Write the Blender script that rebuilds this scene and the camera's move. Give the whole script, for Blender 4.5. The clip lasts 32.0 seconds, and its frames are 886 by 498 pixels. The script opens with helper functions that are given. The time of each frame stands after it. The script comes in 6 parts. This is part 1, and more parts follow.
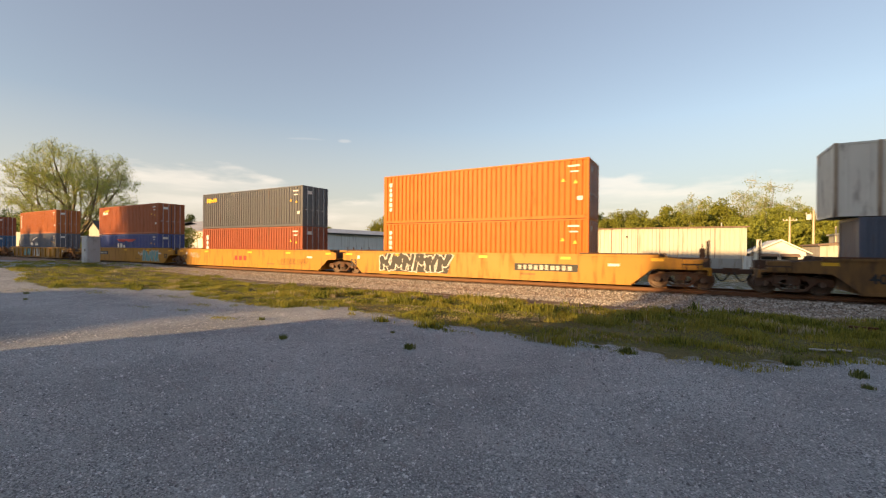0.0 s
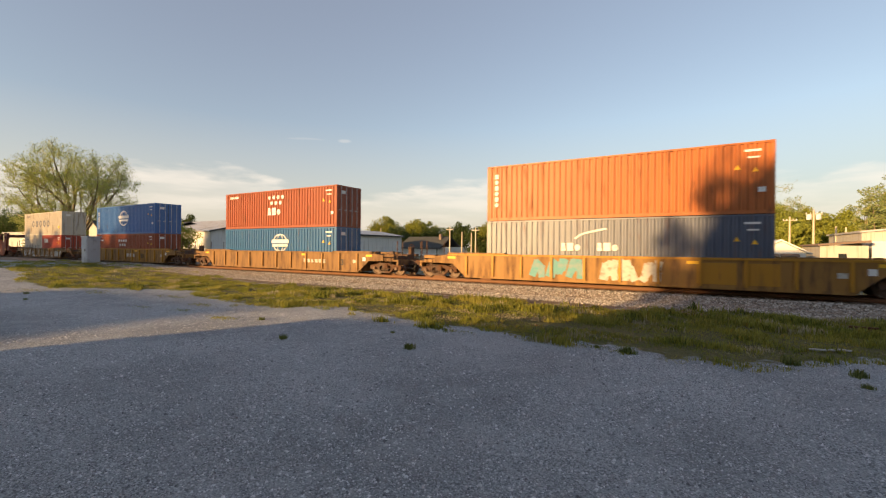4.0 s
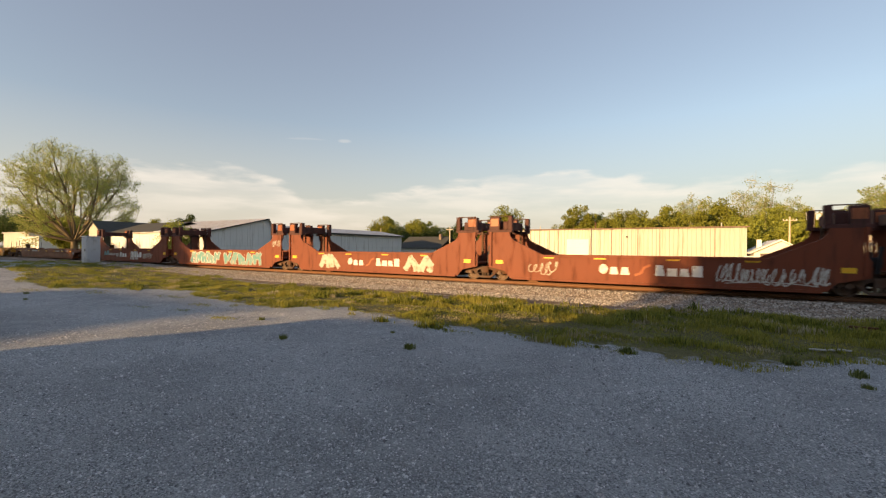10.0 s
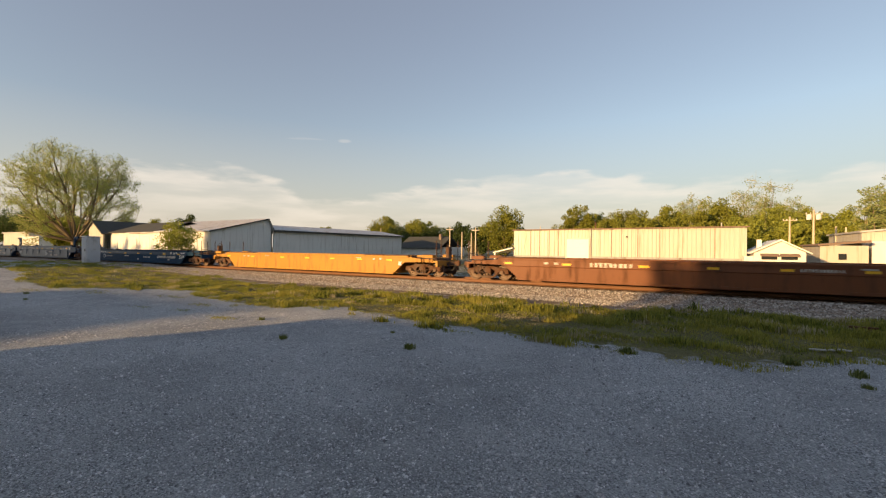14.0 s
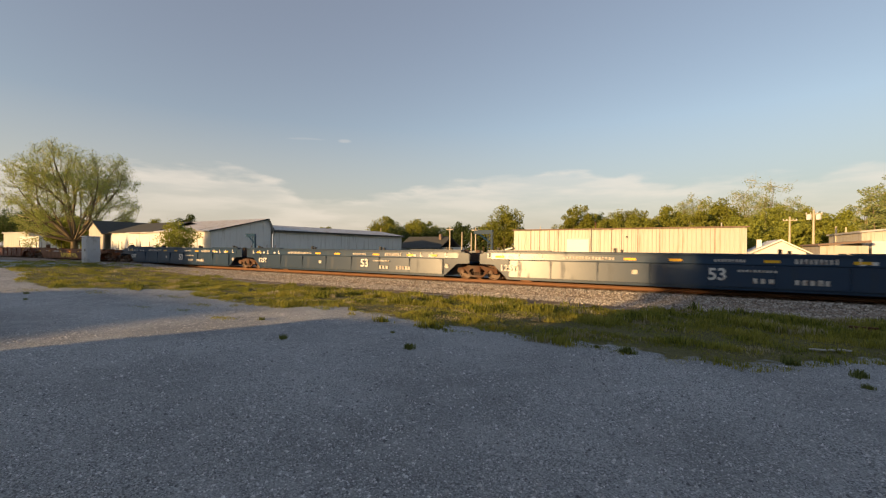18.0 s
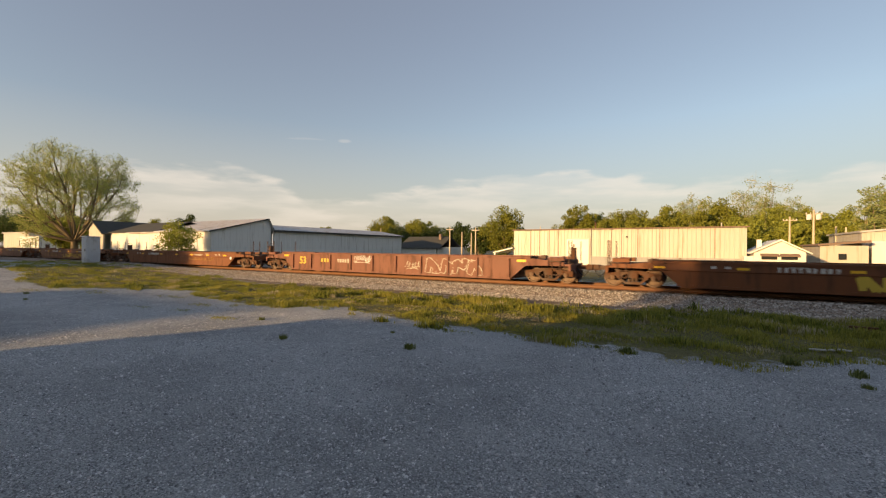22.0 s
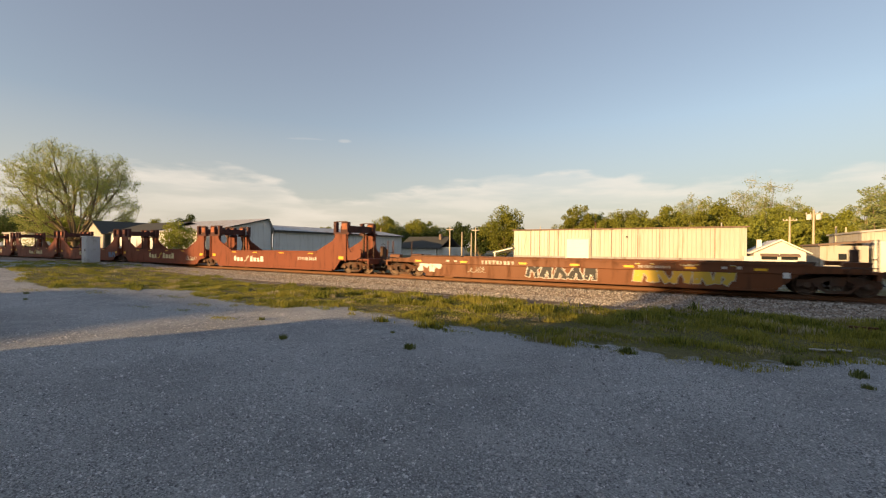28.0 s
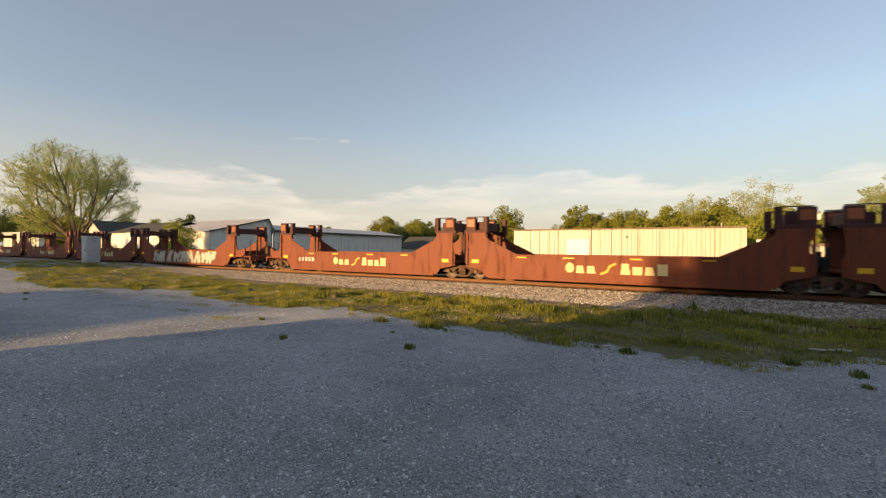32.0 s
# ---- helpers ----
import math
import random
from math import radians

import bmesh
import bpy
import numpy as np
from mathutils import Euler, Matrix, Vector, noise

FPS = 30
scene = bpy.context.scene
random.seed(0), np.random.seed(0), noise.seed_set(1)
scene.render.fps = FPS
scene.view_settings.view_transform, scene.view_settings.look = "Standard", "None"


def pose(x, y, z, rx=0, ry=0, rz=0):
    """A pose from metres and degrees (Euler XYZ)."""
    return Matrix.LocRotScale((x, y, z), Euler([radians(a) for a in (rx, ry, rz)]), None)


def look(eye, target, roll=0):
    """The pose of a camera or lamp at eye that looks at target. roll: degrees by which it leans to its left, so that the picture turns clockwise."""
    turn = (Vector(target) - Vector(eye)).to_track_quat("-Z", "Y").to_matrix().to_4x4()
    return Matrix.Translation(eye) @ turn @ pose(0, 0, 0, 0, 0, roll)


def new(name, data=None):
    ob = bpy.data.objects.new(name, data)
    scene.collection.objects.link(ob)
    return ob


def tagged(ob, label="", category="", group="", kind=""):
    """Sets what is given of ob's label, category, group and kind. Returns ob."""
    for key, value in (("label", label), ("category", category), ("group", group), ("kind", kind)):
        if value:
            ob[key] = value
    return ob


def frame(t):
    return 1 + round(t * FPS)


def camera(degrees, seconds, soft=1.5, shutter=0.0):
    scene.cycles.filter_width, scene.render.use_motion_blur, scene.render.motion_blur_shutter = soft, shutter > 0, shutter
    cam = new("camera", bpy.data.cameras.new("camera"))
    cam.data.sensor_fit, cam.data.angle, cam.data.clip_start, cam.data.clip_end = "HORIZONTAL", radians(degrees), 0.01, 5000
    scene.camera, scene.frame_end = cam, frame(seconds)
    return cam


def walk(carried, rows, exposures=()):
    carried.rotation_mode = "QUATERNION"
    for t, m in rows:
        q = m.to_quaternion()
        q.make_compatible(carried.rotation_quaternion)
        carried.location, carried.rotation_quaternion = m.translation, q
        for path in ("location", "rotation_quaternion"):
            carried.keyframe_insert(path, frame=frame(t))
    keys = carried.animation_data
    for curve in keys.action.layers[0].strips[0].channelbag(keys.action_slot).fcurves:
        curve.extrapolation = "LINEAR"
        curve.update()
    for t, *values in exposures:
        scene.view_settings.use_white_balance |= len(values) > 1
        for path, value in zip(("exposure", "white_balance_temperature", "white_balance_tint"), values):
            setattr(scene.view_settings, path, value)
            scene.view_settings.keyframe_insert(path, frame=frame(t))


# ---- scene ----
# Evening freight train passing a gravel lot: one still camera.
# Track runs along X (train travels towards +X), rail top is z = 0.
EYE = Vector((1.848, -22.223, 1.709))
YAW, PITCH = radians(-30.408), radians(-0.089)
WAY = Vector((math.sin(YAW) * math.cos(PITCH), math.cos(YAW) * math.cos(PITCH), math.sin(PITCH)))
cam = camera(92.59, 32.0, soft=1.22, shutter=0.15)
STILL = look(EYE, EYE + WAY, 0.478)
walk(cam, [(0.0, STILL), (32.0, STILL)], exposures=[(0, 0.9, 7000, 12), (3, 0.88, 7000, 12), (5.5, 0.8, 7000, 12), (6, 0.79, 7000, 12), (7, 0.68, 7000, 12), (8, 0.9, 7000, 12), (9, 0.85, 7000, 12), (10, 0.8, 7000, 12), (11, 0.78, 7000, 12), (14, 0.69, 7000, 12), (17, 0.58, 7000, 12), (25, 0.62, 7000, 12), (28, 0.68, 7000, 12), (30, 0.74, 7000, 12), (32, 0.77, 7000, 12)])

# ---- light: low evening sun from behind the camera, clear sky with thin cloud ----
SUN_AZ, SUN_EL = radians(22.5), radians(8.5)      # travel direction from +Y towards +X; height
sun = new("sun", bpy.data.lights.new("sun", "SUN"))
sun.data.energy, sun.data.angle, sun.data.color = 4.9, radians(1.3), (1.0, 0.65, 0.30)
toward = Vector((math.sin(SUN_AZ) * math.cos(SUN_EL), math.cos(SUN_AZ) * math.cos(SUN_EL), -math.sin(SUN_EL)))
sun.matrix_world = look((-30, -80, 20), Vector((-30, -80, 20)) + toward)

world = bpy.data.worlds.new("world")
scene.world = world
world.use_nodes = True
wn, wl = world.node_tree.nodes, world.node_tree.links
wn.clear()
sky = wn.new("ShaderNodeTexSky")
sky.sky_type, sky.sun_disc, sky.sun_elevation = "NISHITA", False, SUN_EL
sky.sun_rotation = math.pi + SUN_AZ
sky.air_density, sky.dust_density, sky.ozone_density = 1.0, 0.3, 1.4
coord = wn.new("ShaderNodeTexCoord")
sep = wn.new("ShaderNodeSeparateXYZ")
wl.new(coord.outputs["Generated"], sep.inputs[0])

def wmath(op, a, b=0.0, c=None):
    """One arithmetic node of the sky."""
    q = wn.new("ShaderNodeMath")
    q.operation = op
    for k, val in enumerate((a, b) if c is None else (a, b, c)):
        if isinstance(val, (int, float)):
            q.inputs[k].default_value = val
        else:
            wl.new(val, q.inputs[k])
    return q.outputs[0]


def wnoise(scale, detail, stretch):
    mp = wn.new("ShaderNodeMapping")
    mp.inputs["Scale"].default_value = stretch
    wl.new(coord.outputs["Generated"], mp.inputs[0])
    q = wn.new("ShaderNodeTexNoise")
    q.inputs["Scale"].default_value, q.inputs["Detail"].default_value = scale, detail
    wl.new(mp.outputs[0], q.inputs["Vector"])
    return q.outputs["Fac"]


def wramp(val, a, b, lo=0.0, hi=1.0):
    q = wn.new("ShaderNodeMapRange")
    q.interpolation_type = "SMOOTHSTEP"
    for key, v in (("From Min", a), ("From Max", b), ("To Min", lo), ("To Max", hi)):
        q.inputs[key].default_value = v
    wl.new(val, q.inputs["Value"])
    return q.outputs[0]


# a low bank of cloud round the horizon: its top rises and falls with the compass direction
compass = wmath("ARCTAN2", sep.outputs["X"], sep.outputs["Y"])
turn_ = wmath("MULTIPLY_ADD", compass, 0.5 / math.pi, 0.5)
tops = wn.new("ShaderNodeValToRGB")
tops.color_ramp.interpolation = "B_SPLINE"
for k, (deg, z) in enumerate(((-180, 0.12), (-100, 0.14), (-76, 0.135), (-66, 0.162), (-57, 0.165), (-53, 0.150), (-49, 0.110), (-44, 0.104), (-37, 0.122), (-30, 0.150), (-22, 0.170), (-14, 0.178), (-8, 0.168), (0, 0.135), (9, 0.105), (16, 0.10), (60, 0.12), (180, 0.12))):
    e = tops.color_ramp.elements[k] if k < 2 else tops.color_ramp.elements.new(0.5)
    if k == 1:
        e.position = 0.05
    e.position, e.color = (deg + 180) / 360, (z, z, z, 1)
wl.new(turn_, tops.inputs[0])
ragged = wmath("MULTIPLY_ADD", wnoise(4.5, 8.0, (2.0, 2.0, 8.0)), 0.10, -0.05)
below = wmath("SUBTRACT", wmath("ADD", tops.outputs[0], ragged), sep.outputs["Z"])
bank = wmath("MULTIPLY", wramp(below, -0.005, 0.020), wramp(below, 0.12, 0.012, 0.42, 1.0))
wisps = wramp(wnoise(2.6, 6.0, (2.2, 2.2, 15.0)), 0.36, 0.66, 0.4, 1.0)
bank = wmath("MULTIPLY", bank, wisps)
# a few thin streaks higher up
for deg, z, wide, tall, force in ((-48.5, 0.237, 0.04, 0.0035, 0.16), (-43.6, 0.2385, 0.014, 0.0045, 0.35), (-4.4, 0.128, 0.05, 0.009, 0.6)):
    du = wmath("DIVIDE", wmath("SUBTRACT", compass, radians(deg)), wide)
    dv = wmath("DIVIDE", wmath("SUBTRACT", wmath("ADD", sep.outputs["Z"], wmath("MULTIPLY", ragged, 0.25)), z), tall)
    rr_ = wmath("ADD", wmath("MULTIPLY", du, du), wmath("MULTIPLY", dv, dv))
    bank = wmath("MAXIMUM", bank, wramp(rr_, 1.6, 0.1, 0.0, force))
cmix = wn.new("ShaderNodeMixRGB")
cmix.inputs["Color2"].default_value = (6.6, 6.05, 5.4, 1)
wl.new(wmath("MULTIPLY", bank, 0.52), cmix.inputs["Fac"])
veil = wn.new("ShaderNodeMixRGB")            # thin high haze that pales the blue
veil.blend_type, veil.inputs["Fac"].default_value = "ADD", 1.0
veil.inputs["Color2"].default_value = (0.83, 0.76, 0.92, 1)
wl.new(sky.outputs[0], veil.inputs["Color1"])
low = wn.new("ShaderNodeMixRGB")             # cream haze low over the horizon
glow = wn.new("ShaderNodeMixRGB")            # haze is brighter towards the sun's side
glow.inputs["Color1"].default_value, glow.inputs["Color2"].default_value = (2.35, 2.2, 2.12, 1), (3.7, 3.4, 3.1, 1)
gx = wn.new("ShaderNodeMapRange")
gx.inputs["From Min"].default_value, gx.inputs["From Max"].default_value = 0.35, -1.0
wl.new(sep.outputs["X"], gx.inputs["Value"])
wl.new(gx.outputs[0], glow.inputs["Fac"])
wl.new(glow.outputs[0], low.inputs["Color2"])
lowr = wn.new("ShaderNodeMapRange")
for key, val in (("From Min", 0.27), ("From Max", 0.0), ("To Min", 0.0), ("To Max", 0.9)):
    lowr.inputs[key].default_value = val
wl.new(sep.outputs["Z"], lowr.inputs["Value"])
wl.new(lowr.outputs[0], low.inputs["Fac"])
wl.new(veil.outputs[0], low.inputs["Color1"])
wl.new(low.outputs[0], cmix.inputs["Color1"])
bg = wn.new("ShaderNodeBackground")
bg.inputs["Strength"].default_value = 0.098
wl.new(cmix.outputs[0], bg.inputs["Color"])
wl.new(bg.outputs[0], wn.new("ShaderNodeOutputWorld").inputs["Surface"])


# ---- materials ----
def mat(name, col, rough=0.6, metal=0.0, var=0.12, scale=1.5, bump=0.15, bscale=60.0, dirt=None, amount=0.0,
        streak=(1.0, 1.0, 1.0), dscale=1.0, rnd=0.0, spec=0.5, dist=0.01, ior=1.5):
    """Paint, metal or earth: base colour with broad variation, a second colour in patches or streaks, fine relief."""
    m = bpy.data.materials.new(name)
    m.use_nodes = True
    n, l = m.node_tree.nodes, m.node_tree.links
    b = n["Principled BSDF"]
    tc = n.new("ShaderNodeTexCoord")
    n1 = n.new("ShaderNodeTexNoise")
    n1.inputs["Scale"].default_value, n1.inputs["Detail"].default_value = scale, 5.0
    l.new(tc.outputs["Object"], n1.inputs["Vector"])
    mix = n.new("ShaderNodeMixRGB")
    mix.inputs["Color1"].default_value = (*[c * (1 - var) for c in col], 1)
    mix.inputs["Color2"].default_value = (*[min(1, c * (1 + var)) for c in col], 1)
    l.new(n1.outputs["Fac"], mix.inputs["Fac"])
    out = mix.outputs[0]
    rsock = None
    if dirt:
        mp = n.new("ShaderNodeMapping")
        mp.inputs["Scale"].default_value = streak
        l.new(tc.outputs["Object"], mp.inputs[0])
        n2 = n.new("ShaderNodeTexNoise")
        n2.inputs["Scale"].default_value, n2.inputs["Detail"].default_value = dscale, 7.0
        n2.inputs["Roughness"].default_value = 0.65
        l.new(mp.outputs[0], n2.inputs["Vector"])
        rp = n.new("ShaderNodeMapRange")
        rp.inputs["From Min"].default_value, rp.inputs["From Max"].default_value = 0.62 - 0.3 * amount, 0.82 - 0.3 * amount
        l.new(n2.outputs["Fac"], rp.inputs["Value"])
        m2 = n.new("ShaderNodeMixRGB")
        m2.inputs["Color2"].default_value = (*dirt, 1)
        l.new(rp.outputs[0], m2.inputs["Fac"])
        l.new(out, m2.inputs["Color1"])
        out = m2.outputs[0]
        rr = n.new("ShaderNodeMapRange")
        rr.inputs["To Min"].default_value, rr.inputs["To Max"].default_value = rough, min(1, rough + 0.3)
        l.new(rp.outputs[0], rr.inputs["Value"])
        rsock = rr.outputs[0]
    if rnd:
        oi = n.new("ShaderNodeObjectInfo")
        rr2 = n.new("ShaderNodeMapRange")
        rr2.inputs["To Min"].default_value, rr2.inputs["To Max"].default_value = 1 - rnd, 1 + rnd
        l.new(oi.outputs["Random"], rr2.inputs["Value"])
        m3 = n.new("ShaderNodeMixRGB")
        m3.blend_type, m3.inputs["Fac"].default_value = "MULTIPLY", 1.0
        l.new(out, m3.inputs["Color1"])
        l.new(rr2.outputs[0], m3.inputs["Color2"])
        out = m3.outputs[0]
    l.new(out, b.inputs["Base Color"])
    b.inputs["Roughness"].default_value, b.inputs["Metallic"].default_value = rough, metal
    b.inputs["Specular IOR Level"].default_value, b.inputs["IOR"].default_value = spec, ior
    if rsock:
        l.new(rsock, b.inputs["Roughness"])
    if bump:
        n3 = n.new("ShaderNodeTexNoise")
        n3.inputs["Scale"].default_value, n3.inputs["Detail"].default_value = bscale, 4.0
        l.new(tc.outputs["Object"], n3.inputs["Vector"])
        bp = n.new("ShaderNodeBump")
        bp.inputs["Strength"].default_value, bp.inputs["Distance"].default_value = bump, dist
        l.new(n3.outputs["Fac"], bp.inputs["Height"])
        l.new(bp.outputs[0], b.inputs["Normal"])
    return m


RUST = (0.11, 0.045, 0.02)


def paint(name, col, amount=0.5, rough=0.46, dirt=RUST, spec=0.5, ior=1.5):
    return mat(name, col, rough=rough, var=0.14, scale=0.7, bump=0.12, bscale=9.0, dirt=dirt, amount=amount,
               streak=(2.2, 2.2, 0.35), dscale=1.6, spec=spec, ior=ior)


M = {
    "orange": paint("orange_paint", (0.52, 0.135, 0.008), 0.1, 0.5, spec=0.25),
    "rust_red": paint("rust_red_paint", (0.30, 0.076, 0.034), 0.25, 0.42, spec=0.35),
    "brick": paint("brick_red_paint", (0.36, 0.105, 0.042), 0.2, 0.45, spec=0.3),
    "dark_red": paint("dark_red_paint", (0.26, 0.05, 0.035), 0.3),
    "bright_red": paint("bright_red_paint", (0.40, 0.058, 0.025), 0.15),
    "navy": paint("navy_paint", (0.04, 0.055, 0.10), 0.2, 0.48, spec=0.8, ior=1.65),
    "slate": paint("slate_blue_paint", (0.055, 0.06, 0.078), 0.12, 0.38, spec=0.62, ior=1.55),
    "blue": paint("blue_paint", (0.02, 0.115, 0.27), 0.1, 0.34, spec=0.6),
    "royal": paint("royal_blue_paint", (0.018, 0.045, 0.22), 0.1, 0.42, spec=0.8),
    "sky": paint("pale_blue_paint", (0.035, 0.13, 0.36), 0.05, 0.34, spec=0.6),
    "faded_orange": paint("faded_orange_paint", (0.42, 0.13, 0.038), 0.2, 0.45, spec=0.3),
    "beige": paint("beige_paint", (0.52, 0.46, 0.36), 0.25),
    "grey": paint("grey_white_paint", (0.66, 0.61, 0.53), 0.2),
    "rust_post": paint("rust_streaked_post", (0.40, 0.30, 0.21), 0.5),
    "ttx": paint("yellow_car_paint", (0.43, 0.20, 0.018), 0.4, 0.5, (0.24, 0.115, 0.032), spec=0.35),
    "ttx_old": paint("grimy_yellow_car_paint", (0.21, 0.10, 0.022), 0.55, 0.6, (0.09, 0.05, 0.028)),
    "ttx_dull": paint("weathered_yellow_car_paint", (0.29, 0.14, 0.026), 0.5, 0.6, (0.12, 0.062, 0.03)),
    "sealand": paint("red_oxide_paint", (0.185, 0.043, 0.016), 0.36, 0.6, (0.10, 0.036, 0.02), spec=0.35),
    "fec": paint("brown_oxide_paint", (0.165, 0.052, 0.014), 0.4, 0.58, (0.09, 0.04, 0.018), spec=0.4),
    "fec_rib": paint("dull_brown_paint", (0.17, 0.055, 0.03), 0.45, 0.6, (0.08, 0.04, 0.025)),
    "fecblue": paint("dark_blue_car_paint", (0.010, 0.040, 0.085), 0.15, 0.45, (0.03, 0.04, 0.055), spec=0.12),
    "fecpanel": paint("dusty_blue_car_paint", (0.014, 0.036, 0.072), 0.2, 0.32, (0.03, 0.04, 0.055), spec=0.4),
    "band_blue": paint("glossy_dark_blue_paint", (0.012, 0.040, 0.085), 0.1, 0.3, (0.03, 0.04, 0.055), spec=0.4),
    "steel": mat("dark_steel", (0.10, 0.062, 0.042), 0.75, 0.1, 0.3, 4, 0.3, 30, dirt=RUST, amount=0.6),
    "wheel": mat("wheel_steel", (0.15, 0.10, 0.07), 0.6, 0.3, 0.3, 5, 0.2, 30, dirt=RUST, amount=0.5),
    "black": mat("black_paint", (0.02, 0.02, 0.022), 0.6, 0.0, 0.3, 3, 0.2),
    "white": mat("white_marking", (0.74, 0.72, 0.68), 0.6, 0, 0.08, 2, 0.1, dirt=(0.35, 0.25, 0.18), amount=0.25, dscale=3),
    "stencil": mat("worn_white_stencil", (0.58, 0.54, 0.48), 0.65, 0, 0.1, 3, 0.1, dirt=(0.24, 0.14, 0.09), amount=0.45, dscale=6),
    "yellow": mat("yellow_marking", (0.85, 0.46, 0.02), 0.5, 0, 0.08, 2, 0.05),
    "redmark": mat("red_marking", (0.42, 0.022, 0.015), 0.5, 0, 0.08, 2, 0.05),
    "cream_mark": paint("cream_lettering_paint", (0.66, 0.56, 0.30), 0.2, 0.6, spec=0.3),
    "sooty_oxide": paint("sooty_oxide_paint", (0.085, 0.03, 0.024), 0.3, 0.65, (0.05, 0.03, 0.022), spec=0.3),
    "teal": mat("teal_spray", (0.10, 0.30, 0.30), 0.6, 0, 0.2, 2, 0.05, dirt=(0.25, 0.32, 0.30), amount=0.6, dscale=3),
    "silver": mat("pale_spray", (0.50, 0.47, 0.40), 0.6, 0, 0.2, 2, 0.05, dirt=(0.22, 0.12, 0.06), amount=0.4, dscale=4),
    "gold": mat("yellow_spray", (0.62, 0.42, 0.05), 0.6, 0, 0.15, 2, 0.05),
    "rail": mat("rusty_rail_steel", (0.16, 0.070, 0.030), 0.65, 0.25, 0.25, 2, 0.2, 40),
    "tie": mat("weathered_timber", (0.12, 0.075, 0.045), 0.9, 0, 0.3, 6, 0.5, 30, rnd=0.25),
    "siding": mat("cream_metal_siding", (0.54, 0.50, 0.43), 0.45, 0, 0.08, 0.4, 0.08, 8, dirt=(0.40, 0.32, 0.23), amount=0.3, streak=(3, 3, 0.2)),
    "skirt": mat("grey_wall_skirt", (0.33, 0.33, 0.32), 0.6, 0, 0.1, 0.6, 0.1, 8, dirt=(0.22, 0.18, 0.14), amount=0.4, streak=(2, 2, 0.3)),
    "siding_white": mat("white_metal_siding", (0.80, 0.78, 0.72), 0.5, 0, 0.05, 0.5, 0.08, 8),
    "siding_grey": mat("grey_metal_siding", (0.68, 0.69, 0.67), 0.5, 0, 0.1, 0.4, 0.08, 8, dirt=(0.42, 0.40, 0.37), amount=0.3, streak=(2, 2, 0.2)),
    "roof_metal": mat("pale_metal_roof", (0.52, 0.50, 0.48), 0.5, 0.1, 0.1, 0.3, 0.1, 6, dirt=(0.36, 0.27, 0.2), amount=0.35),
    "roof_dark": mat("dark_shingle_roof", (0.06, 0.06, 0.052), 0.85, 0, 0.2, 2, 0.3, 12),
    "clapboard": mat("white_clapboard", (0.76, 0.74, 0.68), 0.6, 0, 0.04, 1, 0.05, 20),
    "glass": mat("dark_window_glass", (0.03, 0.035, 0.04), 0.08, 0, 0.1, 1, 0),
    "pole": mat("weathered_pole_timber", (0.58, 0.49, 0.36), 0.85, 0, 0.2, 3, 0.4, 30, streak=(6, 6, 0.3), dirt=(0.15, 0.1, 0.07), amount=0.4),
    "cabinet": mat("grey_steel_cabinet", (0.50, 0.51, 0.52), 0.45, 0.1, 0.08, 1.5, 0.05, 20, dirt=(0.22, 0.19, 0.16), amount=0.25),
    "bark": mat("grey_brown_bark", (0.19, 0.145, 0.085), 0.9, 0, 0.25, 4, 0.6, 25),
    "twig": mat("pale_twig_bark", (0.34, 0.31, 0.14), 0.9, 0, 0.2, 3, 0.2),
    "concrete": mat("pale_concrete", (0.42, 0.40, 0.36), 0.9, 0, 0.12, 2, 0.3, 40),
    "box_wood": mat("brown_brick_wall", (0.22, 0.15, 0.11), 0.9, 0, 0.15, 2, 0.3, 20),
}


def leafmat(name, a, b, patch=None, scale=1.0):
    m = bpy.data.materials.new(name)
    m.use_nodes = True
    n, l = m.node_tree.nodes, m.node_tree.links
    p = n["Principled BSDF"]
    geo = n.new("ShaderNodeNewGeometry")
    mix = n.new("ShaderNodeMixRGB")
    mix.inputs["Color1"].default_value, mix.inputs["Color2"].default_value = (*a, 1), (*b, 1)
    l.new(geo.outputs["Random Per Island"], mix.inputs["Fac"])
    col = mix.outputs[0]
    if patch:          # sun-bleached patches among the green
        tc, q, rp, m2 = n.new("ShaderNodeTexCoord"), n.new("ShaderNodeTexNoise"), n.new("ShaderNodeMapRange"), n.new("ShaderNodeMixRGB")
        q.inputs["Scale"].default_value, q.inputs["Detail"].default_value = scale, 4.0
        l.new(tc.outputs["Object"], q.inputs["Vector"])
        rp.inputs["From Min"].default_value, rp.inputs["From Max"].default_value = 0.45, 0.68
        rp.inputs["To Max"].default_value = 0.75
        l.new(q.outputs["Fac"], rp.inputs["Value"])
        l.new(rp.outputs[0], m2.inputs["Fac"])
        l.new(col, m2.inputs["Color1"])
        m2.inputs["Color2"].default_value = (*patch, 1)
        col = m2.outputs[0]
    l.new(col, p.inputs["Base Color"])
    p.inputs["Roughness"].default_value = 0.7
    tr = n.new("ShaderNodeBsdfTranslucent")
    l.new(col, tr.inputs["Color"])
    ms = n.new("ShaderNodeMixShader")
    ms.inputs[0].default_value = 0.36
    l.new(p.outputs[0], ms.inputs[1])
    l.new(tr.outputs[0], ms.inputs[2])
    l.new(ms.outputs[0], n["Material Output"].inputs["Surface"])
    return m


